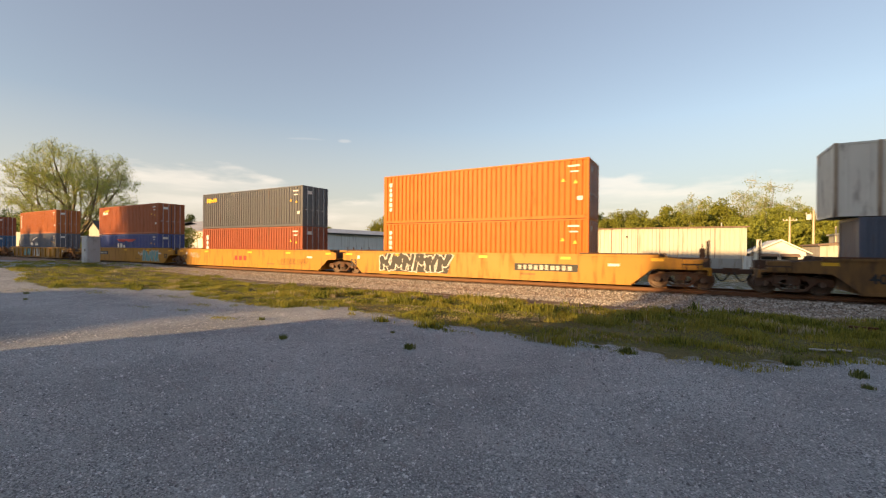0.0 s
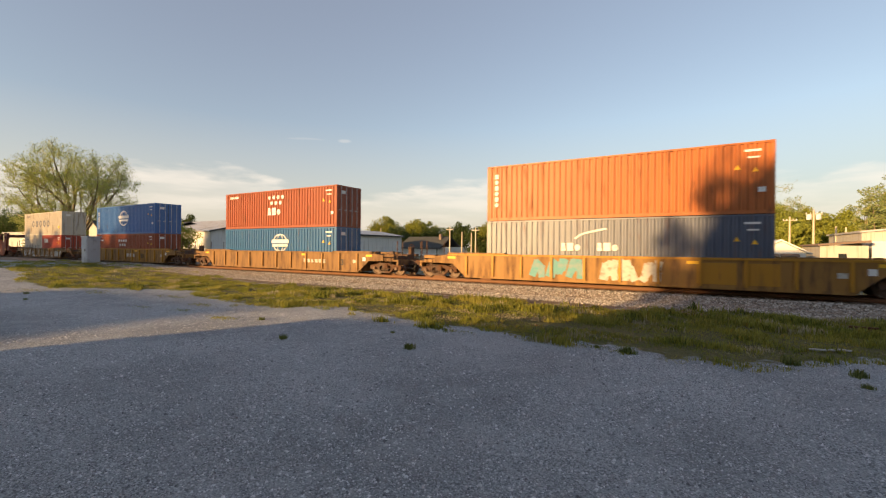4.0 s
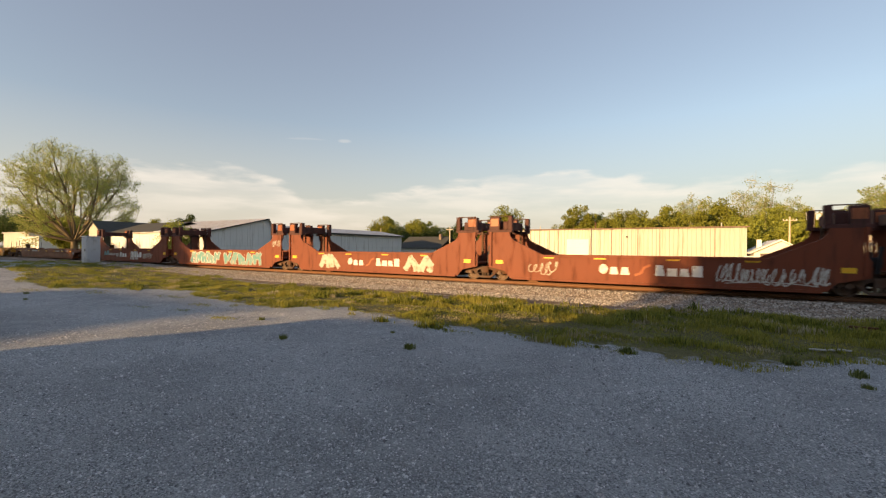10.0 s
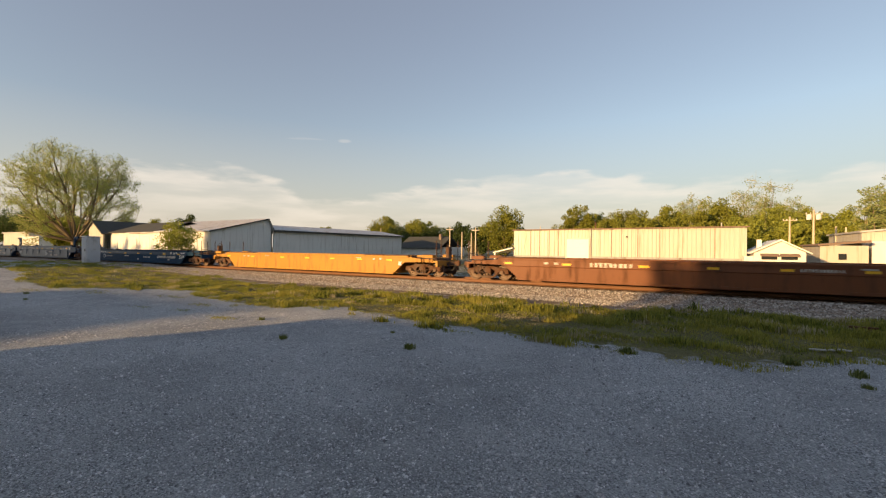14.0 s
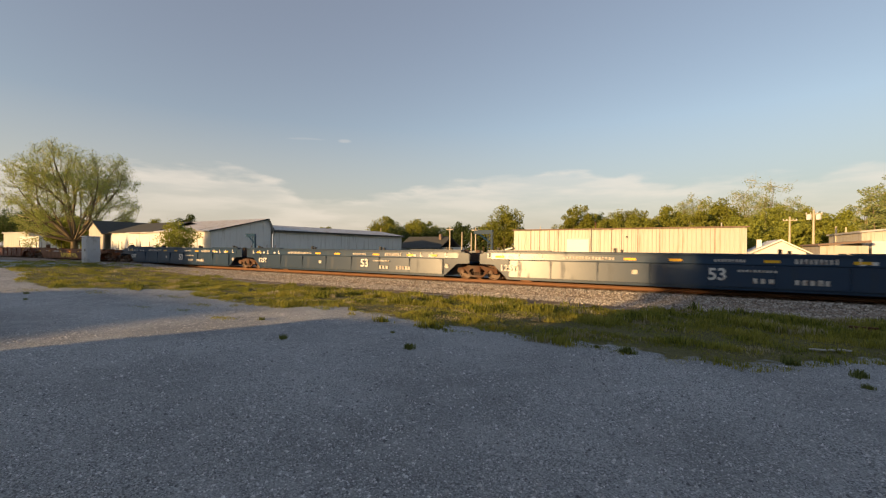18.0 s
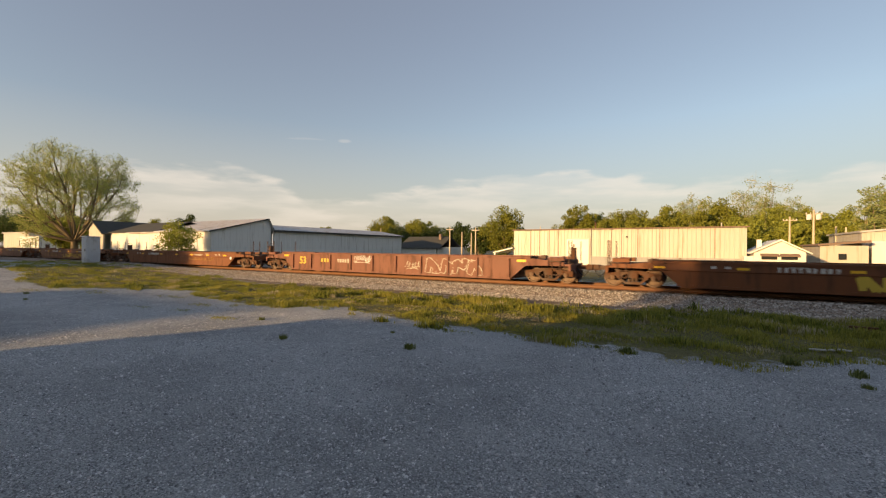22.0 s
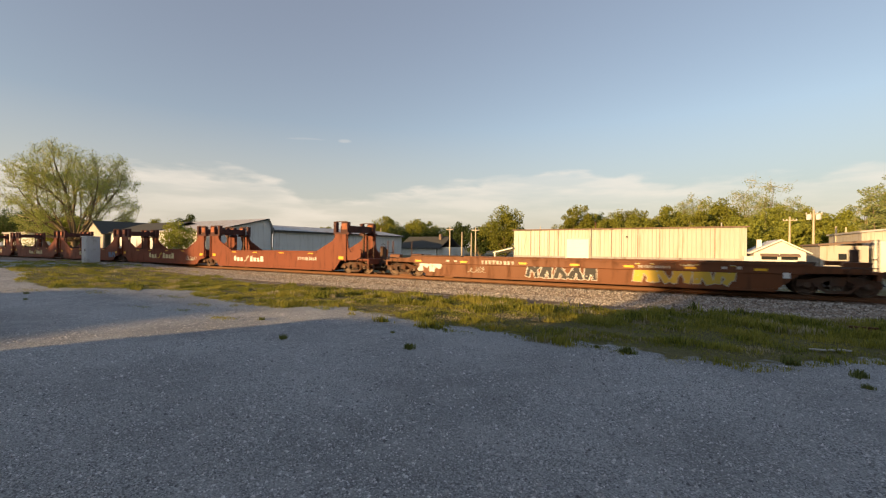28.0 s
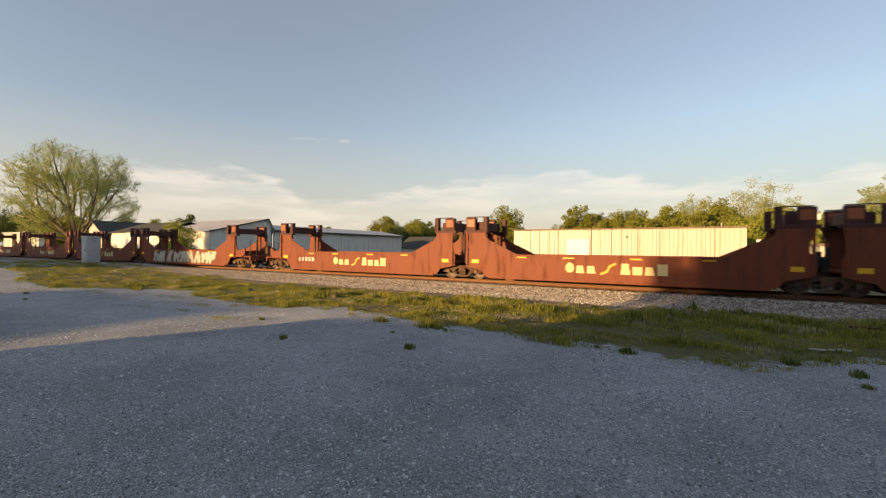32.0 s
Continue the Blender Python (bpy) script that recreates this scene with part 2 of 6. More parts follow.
LEAF = {
    "spring": leafmat("young_leaf", (0.21, 0.235, 0.03), (0.36, 0.39, 0.07)),
    "green": leafmat("green_leaf", (0.15, 0.165, 0.018), (0.29, 0.295, 0.04)),
    "olive": leafmat("olive_leaf", (0.18, 0.195, 0.022), (0.31, 0.32, 0.045)),
    "dark": leafmat("dark_leaf", (0.035, 0.06, 0.012), (0.09, 0.13, 0.025)),
    "bare": leafmat("budding_twig", (0.20, 0.24, 0.07), (0.36, 0.42, 0.15)),
    "grass": leafmat("grass_blade", (0.07, 0.095, 0.014), (0.36, 0.36, 0.05), (0.45, 0.39, 0.075), 0.9),
    "straw": leafmat("dry_grass", (0.34, 0.28, 0.14), (0.52, 0.46, 0.30)),
    "fan": leafmat("opening_leaf", (0.24, 0.29, 0.055), (0.47, 0.52, 0.15)),
    "weed": leafmat("weed_blade", (0.10, 0.13, 0.03), (0.24, 0.26, 0.07)),
}


# ---- mesh building ----
class Build:
    """Gathers vertices and faces of one part."""

    def __init__(self):
        self.v, self.f = [], []

    def add(self, v, f):
        o = len(self.v)
        self.v += [tuple(p) for p in v]
        self.f += [tuple(i + o for i in q) for q in f]
        return self

    def box(self, x0, x1, y0, y1, z0, z1, c=0.0):
        """A box, with chamfered edges along z and on top when c > 0."""
        if not c:
            v = [(x, y, z) for z in (z0, z1) for x, y in ((x0, y0), (x1, y0), (x1, y1), (x0, y1))]
            return self.add(v, [(3, 2, 1, 0), (4, 5, 6, 7), (0, 1, 5, 4), (1, 2, 6, 5), (2, 3, 7, 6), (3, 0, 4, 7)])
        ring = lambda d, z: [(x0 + d, y0, z), (x1 - d, y0, z), (x1, y0 + d, z), (x1, y1 - d, z), (x1 - d, y1, z), (x0 + d, y1, z), (x0, y1 - d, z), (x0, y0 + d, z)]
        inner = lambda z: [(x0 + c, y0 + c, z), (x1 - c, y0 + c, z), (x1 - c, y0 + c, z), (x1 - c, y1 - c, z), (x1 - c, y1 - c, z), (x0 + c, y1 - c, z), (x0 + c, y1 - c, z), (x0 + c, y0 + c, z)]
        rings = [ring(c, z0), ring(c, z1 - c)]
        v = rings[0] + rings[1] + [(x0 + c, y0 + c, z1), (x1 - c, y0 + c, z1), (x1 - c, y1 - c, z1), (x0 + c, y1 - c, z1)]
        f = [tuple(range(7, -1, -1))] + [(i, (i + 1) % 8, 8 + (i + 1) % 8, 8 + i) for i in range(8)]
        f += [(8, 9, 17, 16), (10, 11, 18, 17), (12, 13, 19, 18), (14, 15, 16, 19), (9, 10, 17), (11, 12, 18), (13, 14, 19), (15, 8, 16), (16, 17, 18, 19)]
        return self.add(v, f)

    def prism(self, pts, a, b, axis="y"):
        """A polygon extruded from a to b. axis y: points are (x, z); axis x: (y, z); axis z: (x, y)."""
        put = {"y": lambda p, d: (p[0], d, p[1]), "x": lambda p, d: (d, p[0], p[1]), "z": lambda p, d: (p[0], p[1], d)}[axis]
        n = len(pts)
        return self.add([put(p, a) for p in pts] + [put(p, b) for p in pts],
                        [tuple(range(n)), tuple(range(2 * n - 1, n - 1, -1))] + [(i, n + i, n + (i + 1) % n, (i + 1) % n) for i in range(n)])

    def rod(self, p, q, r, n=8, r2=None):
        """A round bar from p to q."""
        p, q = Vector(p), Vector(q)
        d = (q - p).normalized()
        u = d.orthogonal().normalized()
        w = d.cross(u)
        r2 = r if r2 is None else r2
        ang = [2 * math.pi * i / n for i in range(n)]
        v = [p + (u * math.cos(a) + w * math.sin(a)) * r for a in ang] + [q + (u * math.cos(a) + w * math.sin(a)) * r2 for a in ang]
        return self.add(v, [(i, (i + 1) % n, n + (i + 1) % n, n + i) for i in range(n)] + [tuple(range(n - 1, -1, -1)), tuple(range(n, 2 * n))])

    def tube(self, pts, r, n=7):
        """One bent round bar through the points."""
        pts = [Vector(p) for p in pts]
        v, f = [], []
        for k, p in enumerate(pts):
            d = (pts[min(k + 1, len(pts) - 1)] - pts[max(k - 1, 0)]).normalized()
            u = d.cross(Vector((0, 1, 0)))
            u = u.normalized() if u.length > 0.1 else d.orthogonal().normalized()
            w = d.cross(u)
            v += [p + (u * math.cos(2 * math.pi * i / n) + w * math.sin(2 * math.pi * i / n)) * r for i in range(n)]
        for k in range(len(pts) - 1):
            f += [(k * n + i, k * n + (i + 1) % n, (k + 1) * n + (i + 1) % n, (k + 1) * n + i) for i in range(n)]
        f += [tuple(range(n - 1, -1, -1)), tuple(range((len(pts) - 1) * n, len(pts) * n))]
        return self.add(v, f)

    def lathe(self, prof, n=20, axis="y"):
        """Profile of (radius, distance along the axis), turned about the axis."""
        v, f = [], []
        for r, d in prof:
            for i in range(n):
                a = 2 * math.pi * i / n
                v.append((r * math.cos(a), d, r * math.sin(a)) if axis == "y" else (r * math.cos(a), r * math.sin(a), d))
        for k in range(len(prof) - 1):
            for i in range(n):
                j = (i + 1) % n
                f.append((k * n + i, k * n + j, (k + 1) * n + j, (k + 1) * n + i))
        f += [tuple(range(n - 1, -1, -1)), tuple(range((len(prof) - 1) * n, len(prof) * n))]
        return self.add(v, f)

    def stroke(self, pts, w, y, t=0.006):
        """A flat painted stroke through (x, z) points on the plane y, facing -y."""
        for (x0, z0), (x1, z1) in zip(pts, pts[1:]):
            d = math.hypot(x1 - x0, z1 - z0) or 1
            nx, nz = -(z1 - z0) / d * w / 2, (x1 - x0) / d * w / 2
            ex, ez = (x1 - x0) / d * w / 3, (z1 - z0) / d * w / 3
            self.prism([(x0 - ex + nx, z0 - ez + nz), (x0 - ex - nx, z0 - ez - nz), (x1 + ex - nx, z1 + ez - nz), (x1 + ex + nx, z1 + ez + nz)], y - t, y, "y")
        return self

    def mesh(self, name, smooth=False):
        me = bpy.data.meshes.new(name)
        me.from_pydata(self.v, [], self.f)
        bm = bmesh.new()
        bm.from_mesh(me)
        bmesh.ops.recalc_face_normals(bm, faces=bm.faces)
        bm.to_mesh(me)
        bm.free()
        me.materials.append(None)
        if smooth:
            me.shade_smooth()
        return me


def part(name, me, material, parent=None, label="", at=(0, 0, 0), turn=0.0):
    """One mesh object under a thing or a part; the mesh may be shared, the material belongs to the object."""
    if isinstance(me, Build):
        me = me.mesh(name)
    ob = new(name, me)
    if not me.materials:
        me.materials.append(None)
    ob.material_slots[0].link = "OBJECT"
    ob.material_slots[0].material = material
    ob.parent = parent
    ob.matrix_basis = pose(*at, 0, 0, turn)
    return tagged(ob, label, kind="stuff" if name in ("stencil", "marking", "graffiti") else "")


def thing(name, label, category, group="", kind="", at=(0, 0, 0), turn=0.0):
    ob = new(name)
    ob.matrix_basis = pose(*at, 0, 0, turn)
    return tagged(ob, label, category, group, kind)


MESH = {}


def shared(key, make):
    if key not in MESH:
        MESH[key] = make().mesh(key[0] if isinstance(key, tuple) else key)
    return MESH[key]


# ---- ground ----
def smooth(a, b, x):
    t = min(1.0, max(0.0, (x - a) / (b - a)))
    return t * t * (3 - 2 * t)


def ground_z(x, y):
    """Lot level, rising to the rails at the crossing, with the ballast bank along the track."""
    lot = -0.42 + 0.40 * smooth(-22, -46, x)
    lot += 0.05 * (noise.noise((x * 0.22, y * 0.22, 3.0))) + 0.02 * noise.noise((x * 1.1, y * 1.1, 8.0))
    bank = -0.19 - 0.30 * smooth(1.75, 3.6, abs(y))
    far = smooth(70, 140, math.hypot(x, y))
    lot = lot * (1 - far) - 0.3 * far
    return max(lot, bank) if abs(y) < 3.6 else lot


def grass_edge(x):
    """Near edge of the grass strip."""
    base = np.interp(x, (-38, -30, -26, -22.5, -19.8, -18, -12.3, -10, -7.3, -3.9, 0.6, 1.65, 2.6, 3.4, 5), (-11.9, -14, -14.4, -12.6, -11.3, -11.2, -12.7, -11.4, -11.8, -12.4, -12.6, -13.1, -12.7, -12.1, -11))
    return float(base) + 0.22 * noise.noise((x * 0.9, 0.0, 5.0)) + 0.25 * noise.noise((x * 2.3, 2.0, 5.0))


def grass_back(x):
    """Far edge of the grass strip, where bare dirt begins."""
    base = np.interp(x, (-52, -34, -23, -17.7, -11, -1.9, 1, 4.7, 8), (-3.4, -4.4, -6.6, -7.5, -7.4, -7.4, -6.6, -5.6, -5.4))
    return float(base) + 0.75 + 0.35 * noise.noise((x * 0.6, 4.0, 6.0)) + 0.3 * noise.noise((x * 1.9, 3.0, 6.0))


def ground():
    xs = sorted(set([round(-96 + 0.5 * i, 2) for i in range(240)] + [-2500, -1200, -700, -450, -300, -220, -170, -140, -115] + [30, 40, 55, 80, 120, 200, 350, 700, 1200, 2500]))
    ys = sorted(set([round(-26 + 0.4 * i, 2) for i in range(84)] + [-2500, -1000, -500, -250, -140, -90, -65, -50, -40, -32, -28] + [8.5, 10, 13, 17, 22, 30, 45, 65, 100, 160, 300, 600, 1200, 2500]))
    v = [(x, y, ground_z(x, y)) for y in ys for x in xs]
    w = len(xs)
    f = [(j * w + i, j * w + i + 1, (j + 1) * w + i + 1, (j + 1) * w + i) for j in range(len(ys) - 1) for i in range(w - 1)]
    me = bpy.data.meshes.new("ground")
    me.from_pydata(v, [], f)
    me.shade_smooth()
    # two masks: where grass grows, where track ballast lies
    ga, ba = me.attributes.new("grassy", "FLOAT", "POINT"), me.attributes.new("ballast", "FLOAT", "POINT")
    for i, (x, y, z) in enumerate(v):
        e = grass_edge(x)
        g = smooth(e - 0.05, e + 0.8, y) * (1 - smooth(-0.4, 0.5, y - grass_back(x)))
        if y > 4.5:
            g = smooth(4.5, 7, y) * (0.65 + 0.35 * noise.noise((x * 0.1, y * 0.1, 2)))
        if x < -40 and y < 0:
            g *= 1 - 0.75 * smooth(-40, -48, x)
        ga.data[i].value = g
        ba.data[i].value = 1 - smooth(3.6, 7.6, abs(y) + 0.4 * noise.noise((x * 0.7, y, 4)))
        if y < 0:
            ba.data[i].value = max(ba.data[i].value, 0.56 * smooth(-0.5, 0.4, y - grass_back(x)))
    m = bpy.data.materials.new("gravel_lot")
    m.use_nodes = True
    n, l = m.node_tree.nodes, m.node_tree.links
    p = n["Principled BSDF"]
    tc = n.new("ShaderNodeTexCoord")

    def nz(scale, detail=5.0):
        q = n.new("ShaderNodeTexNoise")
        q.inputs["Scale"].default_value, q.inputs["Detail"].default_value = scale, detail
        l.new(tc.outputs["Object"], q.inputs["Vector"])
        return q.outputs["Fac"]

    def ramp(sock, lo, hi, a=0.0, b=1.0):
        q = n.new("ShaderNodeMapRange")
        for k, val in (("From Min", lo), ("From Max", hi), ("To Min", a), ("To Max", b)):
            q.inputs[k].default_value = val
        l.new(sock, q.inputs["Value"])
        return q.outputs[0]

    def mixc(fac, a, b):
        q = n.new("ShaderNodeMixRGB")
        l.new(fac, q.inputs["Fac"])
        for s, c in (("Color1", a), ("Color2", b)):
            if isinstance(c, tuple):
                q.inputs[s].default_value = (*c, 1)
            else:
                l.new(c, q.inputs[s])
        return q.outputs[0]

    vor = n.new("ShaderNodeTexVoronoi")
    vor.inputs["Scale"].default_value = 62.0
    l.new(tc.outputs["Object"], vor.inputs["Vector"])
    gravel = mixc(ramp(vor.outputs["Color"], 0.15, 0.85), (0.15, 0.157, 0.162), (0.58, 0.605, 0.615))
    gravel = mixc(ramp(nz(0.35), 0.40, 0.66, 0, 0.6), gravel, (0.19, 0.195, 0.20))
    gravel = mixc(ramp(nz(1.7, 8), 0.5, 0.72, 0, 0.5), gravel, (0.44, 0.45, 0.455))
    gravel = mixc(ramp(nz(55, 3), 0.53, 0.68, 0, 0.6), gravel, (0.71, 0.745, 0.74))
    soil = mixc(nz(7.0), (0.06, 0.065, 0.02), (0.22, 0.195, 0.085))
    vb = n.new("ShaderNodeTexVoronoi")
    vb.inputs["Scale"].default_value = 14.0
    l.new(tc.outputs["Object"], vb.inputs["Vector"])
    stone = mixc(ramp(vb.outputs["Color"], 0.1, 0.9), (0.17, 0.12, 0.085), (0.48, 0.39, 0.31))
    at1, at2 = n.new("ShaderNodeAttribute"), n.new("ShaderNodeAttribute")
    at1.attribute_name, at2.attribute_name = "grassy", "ballast"
    edge = n.new("ShaderNodeMath")
    edge.operation = "ADD"
    l.new(at1.outputs["Fac"], edge.inputs[0])
    l.new(ramp(nz(2.5), 0.3, 0.7, -0.35, 0.35), edge.inputs[1])
    col = mixc(ramp(edge.outputs[0], 0.35, 0.65), gravel, soil)
    dirt_belt = mixc(nz(3.0), (0.14, 0.10, 0.068), (0.30, 0.235, 0.165))
    bare = n.new("ShaderNodeMath")
    bare.operation = "ADD"
    l.new(at2.outputs["Fac"], bare.inputs[0])
    l.new(ramp(nz(1.8), 0.3, 0.7, -0.25, 0.25), bare.inputs[1])
    col = mixc(ramp(bare.outputs[0], 0.3, 0.5), col, dirt_belt)
    col = mixc(ramp(bare.outputs[0], 0.72, 0.9), col, stone)
    l.new(col, p.inputs["Base Color"])
    p.inputs["Roughness"].default_value = 0.92
    p.inputs["Specular IOR Level"].default_value = 0.2
    bp = n.new("ShaderNodeBump")
    bp.inputs["Strength"].default_value, bp.inputs["Distance"].default_value = 0.9, 0.018
    l.new(vor.outputs["Distance"], bp.inputs["Height"])
    bp2 = n.new("ShaderNodeBump")
    bp2.inputs["Strength"].default_value, bp2.inputs["Distance"].default_value = 0.6, 0.05
    l.new(nz(9, 6), bp2.inputs["Height"])
    l.new(bp.outputs[0], bp2.inputs["Normal"])
    l.new(bp2.outputs[0], p.inputs["Normal"])
    me.materials.append(m)
    return tagged(new("ground", me), "grey gravel lot with a grassy strip along the track", "ground", kind="structure")


ground()


def scatter(name, label, spots, material, kind="stone"):
    """Loose pieces that nobody could count, joined into one mesh."""
    rng = np.random.default_rng(len(spots))
    V, F = [], []
    if kind == "stone":
        base = np.array([(1, 0, 0), (0, 1, 0), (-1, 0, 0), (0, -1, 0), (0.1, 0.1, 0.8), (0, 0, -0.6)])
        faces = [(0, 1, 4), (1, 2, 4), (2, 3, 4), (3, 0, 4), (1, 0, 5), (2, 1, 5), (3, 2, 5), (0, 3, 5)]
        for x, y, z, s in spots:
            a = rng.uniform(0, 6.28)
            b = base * rng.uniform(0.6, 1.2, (6, 3)) * s
            c, d = math.cos(a), math.sin(a)
            o = len(V)
            V += [(x + p[0] * c - p[1] * d, y + p[0] * d + p[1] * c, z + p[2]) for p in b]
            F += [(i + o, j + o, k + o) for i, j, k in faces]
    else:
        for x, y, z, s in spots:
            for _ in range(4):
                a, lean, w = rng.uniform(0, 6.28), rng.uniform(0.1, 0.7), s * rng.uniform(0.05, 0.10)
                h = s * rng.uniform(0.6, 1.2)
                dx, dy = math.cos(a), math.sin(a)
                ox, oy = x + rng.uniform(-0.5, 0.5) * s, y + rng.uniform(-0.5, 0.5) * s
                o = len(V)
                V += [(ox - dy * w, oy + dx * w, z - 0.02), (ox + dy * w, oy - dx * w, z - 0.02), (ox + dx * lean * h * 0.4 + dy * w * .7, oy + dy * lean * h * 0.4 - dx * w * .7, z + h * 0.6),
                      (ox + dx * lean * h * 0.4 - dy * w * .7, oy + dy * lean * h * 0.4 + dx * w * .7, z + h * 0.6), (ox + dx * lean * h, oy + dy * lean * h, z + h)]
                F += [(o, o + 1, o + 2, o + 3), (o + 3, o + 2, o + 4)]
    me = bpy.data.meshes.new(name)
    me.from_pydata(V, [], F)
    me.materials.append(material)
    return tagged(new(name, me), label, name.split("_")[0], kind="stuff")


def stonemat(name, a, b):
    m = bpy.data.materials.new(name)
    m.use_nodes = True
    n, l = m.node_tree.nodes, m.node_tree.links
    geo, mix = n.new("ShaderNodeNewGeometry"), n.new("ShaderNodeMixRGB")
    mix.inputs["Color1"].default_value, mix.inputs["Color2"].default_value = (*a, 1), (*b, 1)
    l.new(geo.outputs["Random Per Island"], mix.inputs["Fac"])
    l.new(mix.outputs[0], n["Principled BSDF"].inputs["Base Color"])
    n["Principled BSDF"].inputs["Roughness"].default_value = 0.9
    return m


def scatters():
    rng = np.random.default_rng(5)
    spots = []
    for x, u in zip(rng.uniform(-60, 14, 42000), rng.uniform(0, 1, 42000)):
        if x < -25 and rng.random() < 0.5:
            continue
        y = -1.7 - 3.4 * u ** 1.15
        spots.append((x, y, ground_z(x, y), rng.uniform(0.025, 0.065)))
    scatter("ballast_stones", "grey and brown crushed stone ballast beside the rails", spots, stonemat("ballast_stone", (0.13, 0.105, 0.08), (0.60, 0.54, 0.46)))
    spots, dry = [], []
    for x, u in zip(rng.uniform(-58, 14, 110000), rng.uniform(0, 1, 110000)):
        e = grass_edge(x)
        back = grass_back(x)
        y = e - 0.5 + (back + 0.9 - e) * u
        patch = noise.noise((x * 0.33, y * 0.9, 7.0)) + 0.6 * noise.noise((x * 1.1, y * 2.0, 17.0))
        rim = min(1.0, (y - e + 0.5) / 1.2) * (1 - 0.8 * smooth(-0.5, 0.5, y - back))
        if patch < 0.30 - 0.80 * rim + 0.25 * smooth(-14, -34, x) or (x < -30 and rng.random() < 0.45):
            continue
        lush = max(0.0, noise.noise((x * 0.8, y * 1.3, 41.0)) + 0.35 * smooth(-10.5, -8, y) * smooth(-22, -12, x))
        size = rng.uniform(0.04, 0.10) * (0.5 + 0.8 * max(0.0, patch) + 2.8 * lush) * (1.25 if rng.random() < 0.06 else 1.0)
        (dry if noise.noise((x * 0.8, y * 1.6, 31.0)) + rng.uniform(-0.2, 0.2) > 0.42 or math.hypot((x + 2.7) / 0.9, (y + 9.9) / 0.3) < 1 or math.hypot((x - -10.62) / 0.83, (y - -9.03) / 0.35) < 1 else spots).append((x, y, ground_z(x, y), size))
    scatter("grass_strip", "patchy green grass between gravel lot and track", spots, LEAF["grass"], "blade")
    scatter("dry_grass", "dry straw-coloured grass among the green", dry, LEAF["straw"], "blade")
    spots = []
    for _ in range(62000):
        d, a = 2.6 + 12 * rng.random() ** 1.25, rng.uniform(-80, 22)
        x, y = EYE.x + d * math.sin(radians(a)), EYE.y + d * math.cos(radians(a))
        if y < grass_edge(x) + 0.2:
            spots.append((x, y, ground_z(x, y), rng.uniform(0.006, 0.015) * (1 + 0.8 * (rng.random() < 0.08))))
    for _ in range(7000):       # coarser pieces thrown up between the wheel tracks
        x, y = rng.uniform(-30, 3), rng.uniform(-20.5, -12.5)
        if y < grass_edge(x) - 0.2 and noise.noise((x * 0.5, y * 0.5, 12.0)) > -0.15:
            spots.append((x, y, ground_z(x, y), rng.uniform(0.012, 0.028)))
    scatter("gravel_stones", "loose pale limestone chips on the lot", spots, stonemat("limestone_chip", (0.13, 0.135, 0.145), (0.82, 0.825, 0.83)))


scatters()


def weed(x, y, s, n=46, mat_=None):
    rng = np.random.default_rng(int(abs(x * 91 + y * 37)))
    spots = [(x + rng.normal(0, s * 0.35), y + rng.normal(0, s * 0.35), ground_z(x, y), s * rng.uniform(0.5, 1.0)) for _ in range(n)]
    ob = scatter("weed_tuft", "small green weed growing in the gravel", spots, mat_ or LEAF["weed"], "blade")
    return tagged(ob, category="weed", group="weeds in the gravel", kind="thing")


for wx, wy, ws in ((-3.35, -14.74, 0.13), (0.74, -12.8, 0.15), (-6.4, -15.55, 0.11), (3.5, -11.9, 0.17), (4.35, -12.3, 0.15), (-4.6, -13.7, 0.06), (-9.0, -14.2, 0.1),
                   (0.1, -12.6, 0.06), (4.25, -13.15, 0.08), (-23.1, -15.5, 0.1), (-20.6, -16.2, 0.08)):
    weed(wx, wy, ws)


def weed_patch(x, y, rx, ry, n, size):
    """Low mat of grass that has spread over the gravel."""
    rng = np.random.default_rng(int(abs(x * 53 + y * 29)))
    spots = [(px, py, ground_z(px, py), size * rng.uniform(0.5, 1.1)) for px, py in ((x + rng.normal(0, rx), y + rng.normal(0, ry)) for _ in range(n))]
    ob = scatter("weed_patch", "low mat of yellow-green grass on the gravel", spots, LEAF["grass"], "blade")
    tagged(ob, category="weed", kind="stuff")


for px_, py_, rx_, ry_, n_, s_ in ((-10.2, -14.65, 0.3, 0.13, 190, 0.045), (-12.6, -14.5, 0.22, 0.1, 90, 0.04), (-13.5, -13.4, 0.35, 0.16, 110, 0.045), (-14.4, -14.9, 0.25, 0.12, 60, 0.04),
                                   (-21.5, -13.6, 0.9, 0.3, 130, 0.05), (-17.0, -12.6, 0.5, 0.15, 90, 0.05), (-24.5, -15.0, 0.6, 0.25, 90, 0.05)):
    weed_patch(px_, py_, rx_, ry_, n_, s_)


def scrap():
    """Pale broken boards lying in the grass."""
    for i, (x, y, l, a) in enumerate(((4.2, -10.3, 0.3, 6), (4.68, -10.1, 0.22, -8), (4.45, -10.2, 0.1, 40))):
        ob = part("scrap_board", Build().box(-l / 2, l / 2, -0.04, 0.04, 0, 0.03, 0.005), M["concrete"], None, at=(x, y, ground_z(x, y) + 0.03), turn=a)
        tagged(ob, "pale broken board lying in the grass", "board", "scrap in the grass", kind="thing")


scrap()


